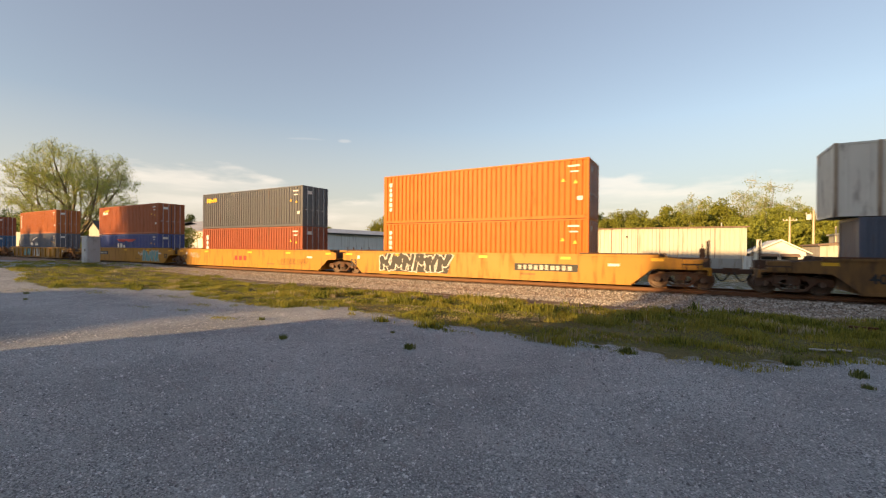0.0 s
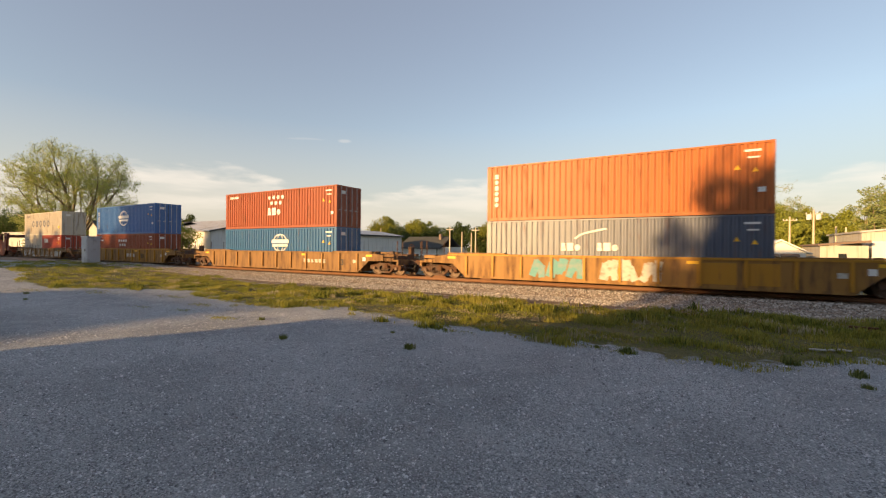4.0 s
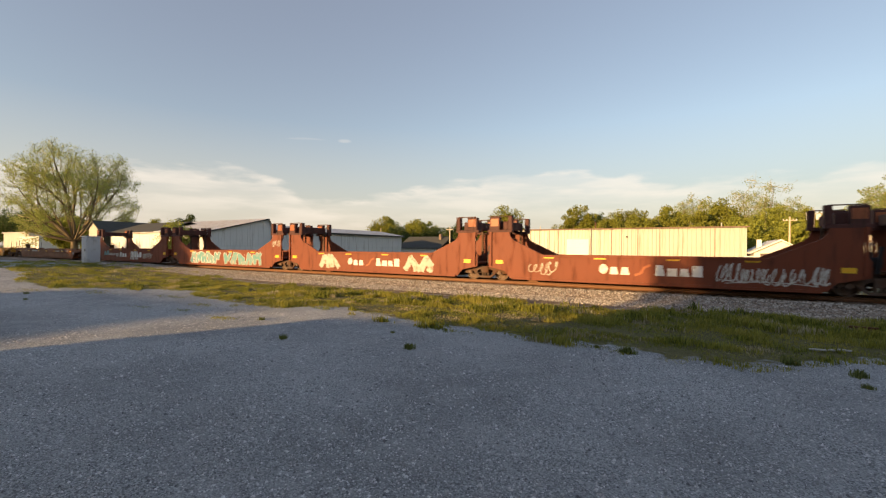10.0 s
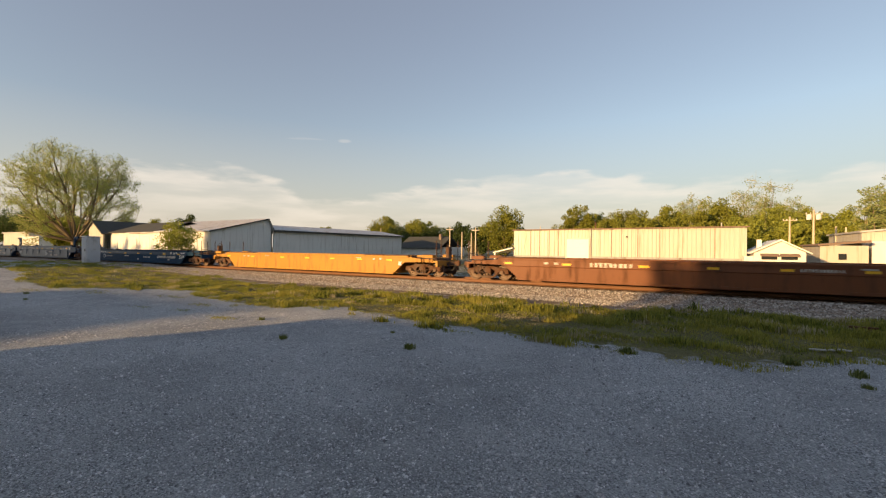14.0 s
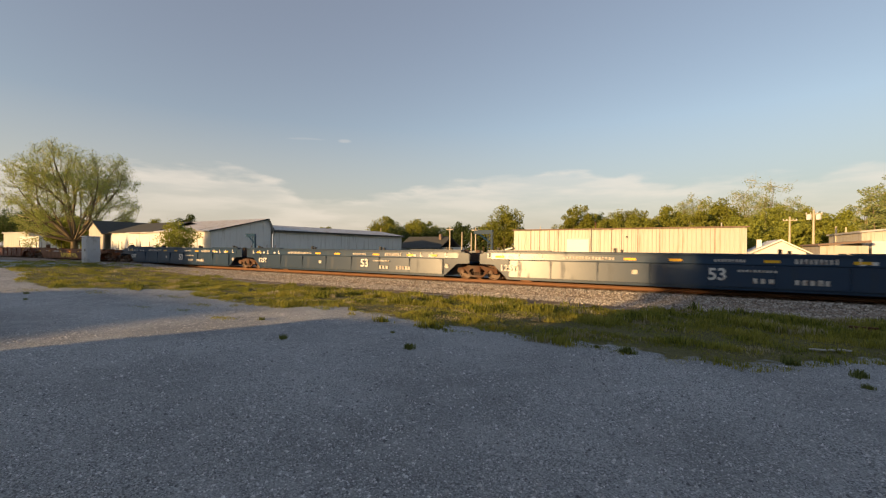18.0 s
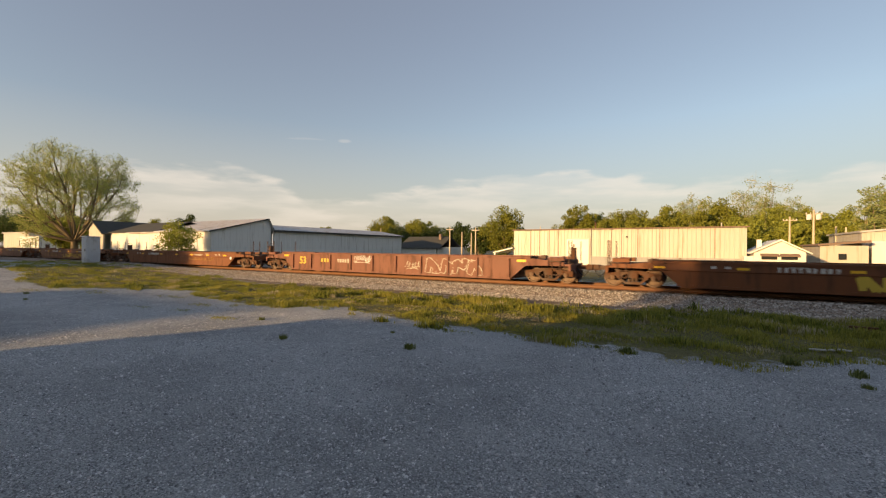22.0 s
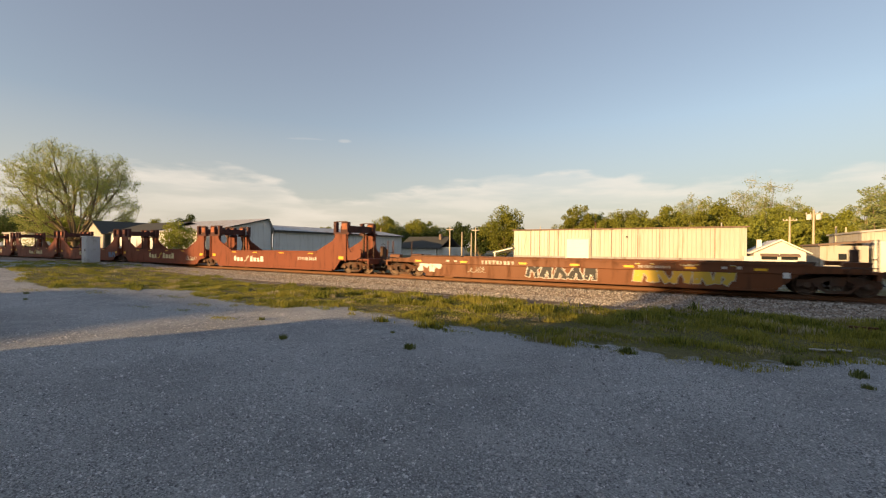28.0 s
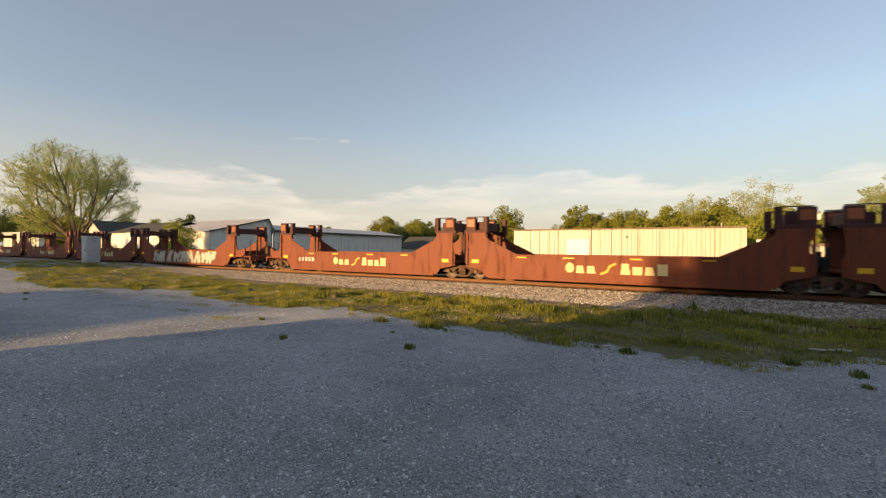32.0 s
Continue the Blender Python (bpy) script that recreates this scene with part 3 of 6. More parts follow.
# ---- track ----
def track():
    top = thing("railway_track", "rusty steel rails on timber ties in stone ballast", "railway track", kind="structure")
    prof = [(-0.07, -0.172), (0.07, -0.172), (0.07, -0.155), (0.012, -0.135), (0.012, -0.045), (0.036, -0.03), (0.036, -0.004), (0.026, 0.0), (-0.026, 0.0), (-0.036, -0.004), (-0.036, -0.03), (-0.012, -0.045), (-0.012, -0.135), (-0.07, -0.155)]
    for y in (-0.7525, 0.7525):
        part("rail", Build().prism([(y + a, b) for a, b in prof], -800, 800, "x"), M["rail"], top)
    me = shared("tie", lambda: Build().box(-0.115, 0.115, -1.3, 1.3, -0.33, -0.172, 0.012))
    for i in range(230):
        part("tie", me, M["tie"], top, at=(-98 + i * 0.53, random.uniform(-0.03, 0.03), random.uniform(-0.01, 0.0)), turn=random.uniform(-0.8, 0.8))
    for a0, a1, dy in ((1.9, 2.9, 0.0), (3.02, 3.85, 0.05), (5.6, 6.2, 0.25)):
        old = Build().prism([(-6.72 + dy + a, b - 0.33) for a, b in prof], a0, a1, "x")
        tagged(part("old_rail", old, M["rail"], None), "short rusty length of disused rail half buried in grass", "rail", "old rails", kind="thing")


track()


# ---- buildings beyond the track ----
def ribs(x0, x1, y, back, z0, z1, step, axis="x", out=-1, w=0.06, d=0.03):
    """Sheet-metal wall as one solid: standing ribs on the face y, flat at the back."""
    n = max(1, round((x1 - x0) / step))
    p = (x1 - x0) / n
    face = [(x0, y)]
    for i in range(n):
        a = x0 + (i + 0.5) * p
        face += [(a - w, y), (a - w / 2, y + out * d), (a + w / 2, y + out * d), (a + w, y)]
    face += [(x1, y), (x1, back), (x0, back)]
    if axis == "y":
        face = [(b, a) for a, b in face]
    return Build().prism(face, z0, z1, "z")


GZ = -0.45


def cream_warehouse():
    t = thing("cream_warehouse", "long low cream metal warehouse with a white roller door", "warehouse", at=(0, 30, 0))
    x0, x1, h = -18.1, 6.65, 4.15
    part("front_wall", ribs(x0, x1, 0, 0.2, GZ, h, 0.42, d=0.04), M["siding"], t)
    for a in (x0, x1 - 0.2):
        part("side_wall", Build().box(a, a + 0.2, 0.204, 18, GZ, h), M["siding"], t)
    part("rear_wall", Build().box(x0, x1, 18, 18.2, GZ, h), M["siding"], t)
    part("roof", Build().prism([(-0.2, h), (9, h + 0.28), (18.4, h), (18.4, h + 0.06), (9, h + 0.35), (-0.2, h + 0.06)], x0 - 0.2, x1 + 0.2, "x"), M["roof_metal"], t, "pale metal roof")
    part("gutter", Build().box(x0 - 0.2, x1 + 0.2, -0.28, -0.2, h - 0.06, h + 0.06), M["box_wood"], t, "rust-stained gutter")
    dx0, dx1, dh = -11.3, -8.7, 2.94
    d = part("roller_door", Build().box(dx0, dx1, -0.09, -0.035, GZ, dh), M["siding_white"], t, "bright white roller door")
    for i in range(7):
        part("door_slat", shared("wslat", lambda: Build().box(dx0 + 0.05, dx1 - 0.05, -0.115, -0.09, 0, 0.44, 0.01)), M["siding_white"], d, at=(0, 0, GZ + 0.05 + i * 0.475))
    part("door_frame", Build().box(dx0 - 0.12, dx0, -0.12, -0.035, GZ, dh + 0.12).box(dx1, dx1 + 0.12, -0.12, -0.035, GZ, dh + 0.12).box(dx0, dx1, -0.12, -0.035, dh, dh + 0.12), M["siding"], t)
    part("roof_vent", Build().rod((-8.5, 3, h + 0.1), (-8.5, 3, h + 1.0), 0.09), M["steel"], t)
    part("canopy", Build().prism([(-20.8, 1.15), (-18.15, 1.75), (-18.15, 1.9), (-20.8, 1.3)], -0.5, 4), M["siding_white"], t, "white lean-to canopy")
    part("canopy_post", Build().box(-20.7, -20.55, -0.4, -0.25, GZ, 1.2), M["siding_white"], t)
    for sx, sw in ((-15.9, 0.03), (-14.7, 0.02), (-13.5, 0.03), (-12.3, 0.02), (-6.2, 0.035), (-5.1, 0.02), (-3.4, 0.03), (-1.2, 0.02), (3.9, 0.025)):
        part("sheet_joint", Build().box(sx, sx + sw * 2, -0.05, -0.042, GZ + 0.2, h - 0.12), M["box_wood"], t)
    part("wall_lamp", Build().box(-4.6, -4.42, -0.2, -0.042, 3.1, 3.28, 0.02), M["steel"], t)
    for vx in (-15.2, 4.6):
        part("roof_vent", Build().rod((vx, 2, h), (vx, 2, h + 0.55), 0.05), M["siding"], t)
    part("base_skirt", Build().box(x0, x1, -0.06, -0.044, GZ, 0.9), M["skirt"], t, "grey lower wall sheet")
    part("downpipe", Build().rod((-8.45, -0.12, GZ), (-8.45, -0.12, h), 0.05), M["siding"], t)


cream_warehouse()


def grey_barn():
    """Saltbox barn end with a long low shed running away behind it."""
    t = thing("grey_metal_barn", "weathered grey metal barn with a pale lean roof", "barn", at=(-52.1, 0, 0))
    w = Build().prism([(10, GZ), (19.3, GZ), (19.3, 4.35), (18.6, 5.75), (10, 3.72)], -0.2, 0.0, "x")
    g = part("gable_wall", w, M["siding_grey"], t)
    for i in range(10):
        part("siding_seam", Build().box(0.002, 0.03, -0.03, 0.03, GZ, 3.65 + 0.2 * i), M["siding_grey"], g, at=(0, 10.2 + 0.85 * i, 0))
    part("front_wall", Build().box(-3.0, -0.2, 10, 10.2, GZ, 3.7), M["siding_white"], t)
    part("roof", Build().prism([(9.6, 3.62), (18.6, 5.76), (19.6, 3.85), (19.6, 3.95), (18.6, 5.9), (9.6, 3.74)], -22, 0.3, "x"), M["roof_metal"], t, "pale weathered metal roof")
    part("trim", Build().prism([(9.6, 3.58), (18.6, 5.70), (18.6, 5.88), (9.6, 3.76)], 0.3, 0.36, "x").prism([(18.6, 5.70), (19.6, 3.80), (19.6, 3.98), (18.6, 5.88)], 0.3, 0.36, "x"), M["roof_dark"], t, "dark edge trim")
    part("rear_wall", Build().box(-22, 0, 19.1, 19.3, GZ, 4.3), M["siding_grey"], t)
    part("wall_door", Build().box(0.02, 0.07, 13.4, 14.5, GZ, 1.9), M["siding_grey"], t)
    s = thing("long_shed", "long low grey metal shed with a dark eave", "shed", at=(-52.1, 0, 0))
    part("side_wall", ribs(19.6, 52, 0, -0.2, GZ, 4.13, 0.9, "y", 1), M["siding_grey"], s)
    part("rear_wall", Build().box(-12, -0.2, 51.8, 52, GZ, 4.1), M["siding_grey"], s)
    r = Build()
    r.add([(0.4, 19.5, 4.12), (-6, 19.5, 5.2), (-12.3, 19.5, 4.12), (0.4, 52.4, 4.12), (-6, 52.4, 5.2), (-12.3, 52.4, 4.12), (0.4, 19.5, 4.24), (-6, 19.5, 5.32), (-12.3, 19.5, 4.24), (0.4, 52.4, 4.24), (-6, 52.4, 5.32), (-12.3, 52.4, 4.24)],
          [(0, 1, 4, 3), (1, 2, 5, 4), (6, 9, 10, 7), (7, 10, 11, 8), (0, 3, 9, 6), (2, 8, 11, 5), (0, 6, 7, 1), (1, 7, 8, 2), (3, 4, 10, 9), (4, 5, 11, 10)])
    part("roof", r, M["roof_metal"], s, "grey metal roof")
    part("eave", Build().box(0.4, 0.5, 19.5, 52.4, 3.95, 4.25), M["roof_dark"], s, "dark eave board")


grey_barn()


def white_shed():
    t = thing("white_shed", "sunlit white metal shed with a dark olive roof", "shed", at=(0, 10, 0))
    part("front_wall", ribs(-80.2, -55.2, 0, 0.2, GZ, 3.78, 1.0), M["siding_white"], t)
    part("side_wall", Build().box(-55.4, -55.2, 0.204, 5, GZ, 3.7), M["siding_white"], t)
    part("roof", Build().prism([(-0.3, 3.72), (5, 5.45), (10, 3.9), (10, 4.02), (5, 5.58), (-0.3, 3.84)], -80.3, -66, "x"), M["roof_dark"], t, "dark olive roof")
    part("low_roof", Build().prism([(-0.3, 3.72), (5, 4.9), (5, 5.02), (-0.3, 3.84)], -65.996, -55, "x"), M["roof_metal"], t, "pale metal roof")
    for x in (-74, -66.5, -60):
        part("wall_door", Build().box(x, x + 2.6, -0.09, -0.034, GZ, 2.7), M["clapboard"], t)
    h = thing("yellow_house", "pale yellow gabled house end with dark eaves", "house", at=(-85.4, 9, 0))
    part("gable_wall", Build().prism([(0, GZ), (5.1, GZ), (5.1, 3.7), (1.8, 5.65), (0, 4.6)], 0, 0.2), M["siding"], h)
    part("side_wall", Build().box(0, 0.2, 0.204, 8, GZ, 4.5), M["siding"], h)
    part("roof", Build().prism([(-0.4, 4.3), (1.8, 5.66), (5.4, 3.5), (5.4, 3.65), (1.8, 5.85), (-0.4, 4.45)], -0.3, 8.2), M["roof_dark"], h)
    p = thing("pale_workshop", "low pale workshop building with a flat roof", "building", at=(-157, 16, 0))
    part("wall", Build().box(0, 18, 0, 8, GZ, 4.7), M["siding"], p)
    part("roof", Build().box(-0.3, 18.3, -0.3, 8.3, 4.7, 4.95), M["roof_metal"], p)
    part("annexe", Build().box(18.004, 30, -1.5, 6, GZ, 3.7), M["siding_white"], p)
    part("garage_door", Build().box(21.5, 26.5, -1.56, -1.504, GZ, 2.6), M["clapboard"], p)
    part("window", Build().box(12, 14.5, -0.05, -0.004, 1.5, 2.8), M["glass"], p)


white_shed()


def dark_house():
    t = thing("dark_roofed_house", "low white house under a dark shingle roof", "house", at=(-58.3, 60, 0))
    part("wall", Build().box(0, 10, 0, 9, GZ, 1.75), M["siding_white"], t)
    part("roof", Build().prism([(-0.6, 1.6), (4.5, 4.3), (9.6, 1.6), (9.6, 1.8), (4.5, 4.5), (-0.6, 1.8)], -0.5, 11.5, "x"), M["roof_dark"], t)
    part("chimney", Build().box(9, 9.6, 3, 3.6, 3, 5.0), M["box_wood"], t)
    part("porch", Build().box(10.004, 13, 1, 8, GZ, 2.0), M["clapboard"], t)
    h = thing("white_house", "small white clapboard house with a low gable and chimney", "house", at=(7.0, 28, 0))
    part("front_wall", Build().prism([(0, GZ), (3.9, GZ), (3.9, 1.58), (2.05, 2.66), (0, 1.58)], 0, 0.2), M["clapboard"], h)
    for k in range(9):
        part("clapboard", Build().box(0.02, 3.88, -0.02, -0.002, GZ + 0.05 + k * 0.22, GZ + 0.25 + k * 0.22), M["clapboard"], h)
    for a in (0, 3.7):
        part("side_wall", Build().box(a, a + 0.2, 0.204, 8, GZ, 1.54), M["clapboard"], h)
    part("roof", Build().prism([(-0.32, 1.42), (2.05, 2.68), (4.3, 1.42), (4.3, 1.54), (2.05, 2.83), (-0.32, 1.54)], -0.3, 8.2), M["siding_white"], h, "sunlit pale roof")
    part("chimney", Build().box(0.5, 0.9, 2.4, 2.8, 1.62, 2.85), M["clapboard"], h)
    part("gable_vent", Build().box(1.8, 2.3, -0.05, -0.004, 2.1, 2.3), M["siding_grey"], h)
    for x in (0.6, 2.1):
        wdw = part("window", Build().box(x, x + 1.2, -0.06, -0.022, 0.9, 1.24), M["glass"], h, "narrow dark window")
        part("awning", Build().prism([(-0.4, 1.29), (-0.022, 1.47), (-0.022, 1.38), (-0.4, 1.2)], x - 0.1, x + 1.3, "x"), M["box_wood"], wdw)
    part("lean_to", Build().box(-0.75, -0.004, 0.3, 1.6, GZ, 1.2), M["siding_grey"], h)
    b = thing("tan_workshop", "low tan workshop with a brown flat roof", "workshop", at=(13.05, 34, 0))
    part("wall", Build().box(0, 3.6, 0, 8, GZ, 2.3), M["siding"], b)
    part("roof", Build().prism([(-0.2, 2.28), (3.7, 2.62), (3.7, 2.82), (-0.2, 2.46)], -0.35, 8.4), M["box_wood"], b, "brown roof edge")
    part("window", Build().box(1.4, 2.0, -0.06, -0.004, 0.9, 1.5), M["glass"], b)
    g = thing("cream_hall", "taller cream metal hall with a flat roof", "building", at=(16.5, 37, 0))
    part("wall", ribs(0.4, 22, 0, 0.2, GZ, 3.8, 0.6), M["siding"], g)
    part("side_wall", Build().box(0.4, 0.6, 0.204, 12, GZ, 3.8), M["siding"], g)
    part("roof", Build().prism([(0.2, 3.68), (22.3, 5.9), (22.3, 6.1), (0.2, 3.86)], -0.3, 12.3), M["roof_metal"], g)
    part("lower_wall", Build().box(0.75, 22, -1.6, -0.034, GZ, 2.75), M["siding_white"], g)


dark_house()


def utility_pole(x, y, h, arms=1, cans=0, lamp=False):
    t = thing("utility_pole", "weathered timber utility pole" + (" with crossarm and transformers" if cans else ""), "utility pole", "utility poles", at=(x, y, GZ))
    part("shaft", Build().rod((0, 0, 0), (0, 0, h), 0.14, 10, 0.09), M["pole"], t)
    for k in range(arms):
        a = part("crossarm", Build().box(-0.7, 0.7, -0.15, -0.06, h - 0.53 - k * 0.9, h - 0.43 - k * 0.9), M["pole"], t)
        for i in (-0.65, -0.3, 0.3, 0.65):
            part("insulator", shared("insulator", lambda: Build().lathe([(0.03, 0), (0.05, 0.04), (0.05, 0.09), (0.02, 0.13)], 8, "z")), M["white"], a, at=(i, -0.115, h - 0.42 - k * 0.9))
    for k in range(cans):
        part("transformer", shared("can", lambda: Build().lathe([(0.2, 0), (0.24, 0.04), (0.24, 0.5), (0.18, 0.58)], 14, "z")), M["white"], t, at=(-0.4 + 0.8 * k, -0.05, h - 1.1))


utility_pole(12.2, 44.0, 6.4, 1, 0)
utility_pole(13.3, 38.0, 6.7, 1, 2)
utility_pole(16.9, 46.0, 5.2, 0, 0)
utility_pole(17.8, 46.0, 5.1, 0, 0)
utility_pole(-35.6, 44.0, 6.0, 1, 0)
utility_pole(-34.2, 46.0, 5.2, 0, 0)
utility_pole(-32.3, 46.0, 5.0, 0, 0)
utility_pole(-29.5, 42.0, 5.7, 1, 0)
utility_pole(-64.2, 60.0, 7.0, 0, 0)


# ---- trees ----
def leaves(rng, clumps, n, size, flat=0.5):
    """Small leaf quads round the given centres (x, y, z, radius)."""
    C = np.array(clumps)
    c = np.repeat(C, n, axis=0)
    k = len(c)
    d = rng.normal(0, 1, (k, 3))
    d *= (c[:, 3:4] * rng.uniform(0.15, 1.0, (k, 1)) ** 0.6) / (np.linalg.norm(d, axis=1, keepdims=True) + 1e-6)
    mid = c[:, :3] + d * (1, 1, 0.85)
    u = rng.normal(0, 1, (k, 3))
    u /= np.linalg.norm(u, axis=1, keepdims=True)
    w = np.cross(u, rng.normal(0, 1, (k, 3)))
    w /= np.linalg.norm(w, axis=1, keepdims=True) + 1e-6
    s = size * rng.uniform(0.6, 1.3, (k, 1))
    v = np.stack([mid - u * s, mid - w * s * flat, mid + u * s, mid + w * s * flat], 1).reshape(-1, 3)
    me = bpy.data.meshes.new("crown")
    me.from_pydata(v.tolist(), [], np.arange(4 * k).reshape(-1, 4).tolist())
    me.materials.append(None)
    return me


def lumps(rng, n, h, r, low, big=(0.16, 0.3), hollow=0.45, even=0.84):
    """Clump centres in an uneven egg-shaped crown between low*h and h."""
    cl, mid, half = [], h * (1 + low) / 2, h * (1 - low) / 2
    wob = rng.uniform(even, 1.08, 9)
    while len(cl) < n:
        d = rng.normal(0, 1, 3)
        d /= np.linalg.norm(d)
        a = wob[int((math.atan2(d[1], d[0]) + math.pi) / 0.7) % 9] * (0.9 + 0.1 * math.sin(7 * d[2] + wob[0] * 20))
        k, cr = rng.uniform(hollow, 0.97) * a, r * rng.uniform(*big)
        cl.append((d[0] * r * k, d[1] * r * k, mid + d[2] * half * k - 0.1 * half * (1 - abs(d[2])), cr))
    return cl


def tree(x, y, h, r, leaf, seed, clumps=70, n=60, size=0.22, low=0.3, open_=False, label="", group="", big=(0.16, 0.30), even=0.84):
    """Broadleaf tree: tapered trunk, forking limbs that reach the clumps, and a crown with an uneven outline and gaps."""
    rng = np.random.default_rng(seed)
    t = thing("tree", label or "leafy green tree behind the buildings", "tree", group or "trees beyond the buildings", at=(x, y, GZ))
    cl = lumps(rng, clumps, h, r, low, big, 0.45 if not open_ else 0.3, even)
    fork = Vector((0, 0, h * low * 0.55))
    trunk = part("trunk", Build().rod((0, 0, 0), fork, 0.026 * h, 10, 0.02 * h), M["bark"], t)
    joints = []
    for i in range(8):
        a = 2 * math.pi * i / 8 + rng.uniform(-0.35, 0.35)
        tip = Vector((math.cos(a) * r * rng.uniform(0.35, 0.75), math.sin(a) * r * rng.uniform(0.35, 0.75), h * rng.uniform(0.55, 0.86)))
        b, p0, prev = Build(), fork, None
        for k in range(1, 6):
            f = k / 5
            p1 = fork.lerp(tip, f) + Vector((math.cos(a), math.sin(a), -0.6)) * (math.sin(math.pi * f) * 0.10 * r)
            b.rod(p0, p1, 0.012 * h * (1.1 - (k - 1) / 5), 6, 0.012 * h * (1.1 - f))
            joints.append(p1)
            p0 = p1
        part("limb", b, M["bark"], t)
    if open_:
        b = Build()
        nodes = np.array([tuple(e) for e in joints])
        for c in sorted(cl, key=lambda c: min((Vector(c[:3]) - e).length for e in joints)):
            q = Vector(c[:3])
            gap = nodes - np.array(c[:3])
            j = Vector(nodes[int(np.argmin(np.linalg.norm(gap, axis=1) + 0.5 * np.maximum(0, gap[:, 2])))])
            nodes = np.vstack([nodes, c[:3]])
            m = j.lerp(q, 0.5) + Vector(rng.normal(0, 0.06 * r, 3))
            b.rod(j, m, 0.0035 * h, 4, 0.0025 * h)
            b.rod(m, q, 0.0025 * h, 4, 0.001 * h)
            for _ in range(5):
                b.rod(m.lerp(q, rng.uniform(0.3, 1)), q + Vector(rng.normal(0, c[3] * 0.6, 3)), 0.0012 * h, 3, 0.0006 * h)
        tagged(part("branchwork", b, M["twig"], t), kind="stuff")
    part("crown", leaves(rng, cl, n, size), LEAF[leaf], t)
    return t


def fan_tree(x, y, h, r, seed):
    """Round-headed spring tree: a few heavy limbs from a short trunk, forking again and again into fine leafing twigs."""
    rng = np.random.default_rng(seed)
    t = thing("tree", "tall spreading tree coming into fine yellow-green leaf", "tree", "spring trees", at=(x, y, GZ))
    fork, tips = Vector((0, 0, 2.9)), []
    part("trunk", Build().rod((0, 0, 0), (0, 0, 1.0), 0.75, 12, 0.55).rod((0, 0, 1.0), (0, 0, 3.1), 0.55, 12, 0.5), M["bark"], t)
    mid, rz, wob = 0.52 * h, 0.485 * h, rng.uniform(0.93, 1.05, 24)

    def inside(p):
        """How far out of the rounded crown a point lies; 1 is its uneven edge."""
        k = wob[int((math.atan2(p.y, p.x) + math.pi) * 1.27) + 8 * int(p.z > mid)]
        return math.sqrt((p.x ** 2 + p.y ** 2) / (r * k) ** 2 + ((p.z - mid) / (rz * k)) ** 2)

    def grow(b, p, d, length, rad, level):
        for k in range(3):
            d = (d + Vector(rng.normal(0, 0.10, 3)) + Vector((0, 0, (0.0, -0.06, 0.02, 0.07)[level]))).normalized()
            q = p + d * (length / 3)
            if inside(q) > 1.0 and q.z > 3.4:
                return
            b.rod(p, q, rad * (1 - 0.14 * k), 6 if level > 2 else 3, rad * (1 - 0.14 * (k + 1)))
            p = q
            if level == 0:
                tips.append((*q, 0.62))
            elif k > 0 or level < 3:
                if level == 1 and k == 1:
                    tips.append((*q, 0.5))
                for _ in range(2 if level == 1 else 1):
                    u = Matrix.Rotation(rng.uniform(0, 2 * math.pi), 3, d) @ d.orthogonal().normalized()
                    side = (d + u * rng.uniform(0.6, 1.1)).normalized()
                    grow(twigs if level <= 2 else b, p, side, length * rng.uniform(0.5, 0.75), rad * 0.5, level - 1)
        if level:
            grow(twigs if level <= 2 else b, p, d, length * 0.62, rad * 0.6, level - 1)

    twigs = Build()
    for i in range(26):
        f = (i + 0.5) / 26
        tilt, a = 1.42 * f ** 0.66, i * 2.39996 + rng.uniform(-0.2, 0.2)
        d = Vector((math.sin(tilt) * math.cos(a), math.sin(tilt) * math.sin(a), math.cos(tilt)))
        qa = (d.x ** 2 + d.y ** 2) / r ** 2 + d.z ** 2 / rz ** 2
        qb, qc = d.z * (fork.z - mid) / rz ** 2, (fork.z - mid) ** 2 / rz ** 2 - 1
        reach = (-qb + math.sqrt(max(0.01, qb * qb - qa * qc))) / qa
        b = Build()
        grow(b, fork.copy(), d, max(4.2, reach * 0.44), (0.36 if i % 4 == 0 else 0.2) - 0.06 * f, 3)
        part("limb", b, M["bark"], t)
    tagged(part("branchwork", twigs, M["twig"], t), kind="stuff")
    part("crown", leaves(rng, tips, 11 if len(tips) > 7000 else 15, 0.10), LEAF["fan"], t)


fan_tree(-100.2, 12, 23.0, 10.7, 4)
BEHIND_WAREHOUSE = ((-19.4, 70.0, 10.8, 4.2, 'green'), (-13.9, 75.0, 10.0, 4.8, 'green'), (-8.5, 72.0, 10.5, 4.4, 'green'), (-4.4, 80.0, 9.4, 4.5, 'green'), (0.8, 84.0, 14.1, 5.4, 'open'),
          (5.9, 62.0, 10.5, 4.2, 'olive'), (12.8, 80.0, 15.7, 5.2, 'open'), (12.5, 60.0, 8.7, 4.0, 'spring'), (18.1, 78.0, 12.1, 3.2, 'open'), (14.2, 54.0, 6.7, 3.0, 'spring'),
          (20.7, 66.0, 7.8, 3.4, 'green'), (21.3, 60.0, 8.0, 3.0, 'spring'), (22.4, 52.0, 11.0, 3.0, 'open'), (27.0, 60.0, 10.1, 3.4, 'spring'), (23.2, 58.0, 6.4, 2.6, 'spring'),
          (-1.2, 66.0, 9.5, 4.0, 'olive'), (8.5, 52.0, 6.4, 3.0, 'spring'))
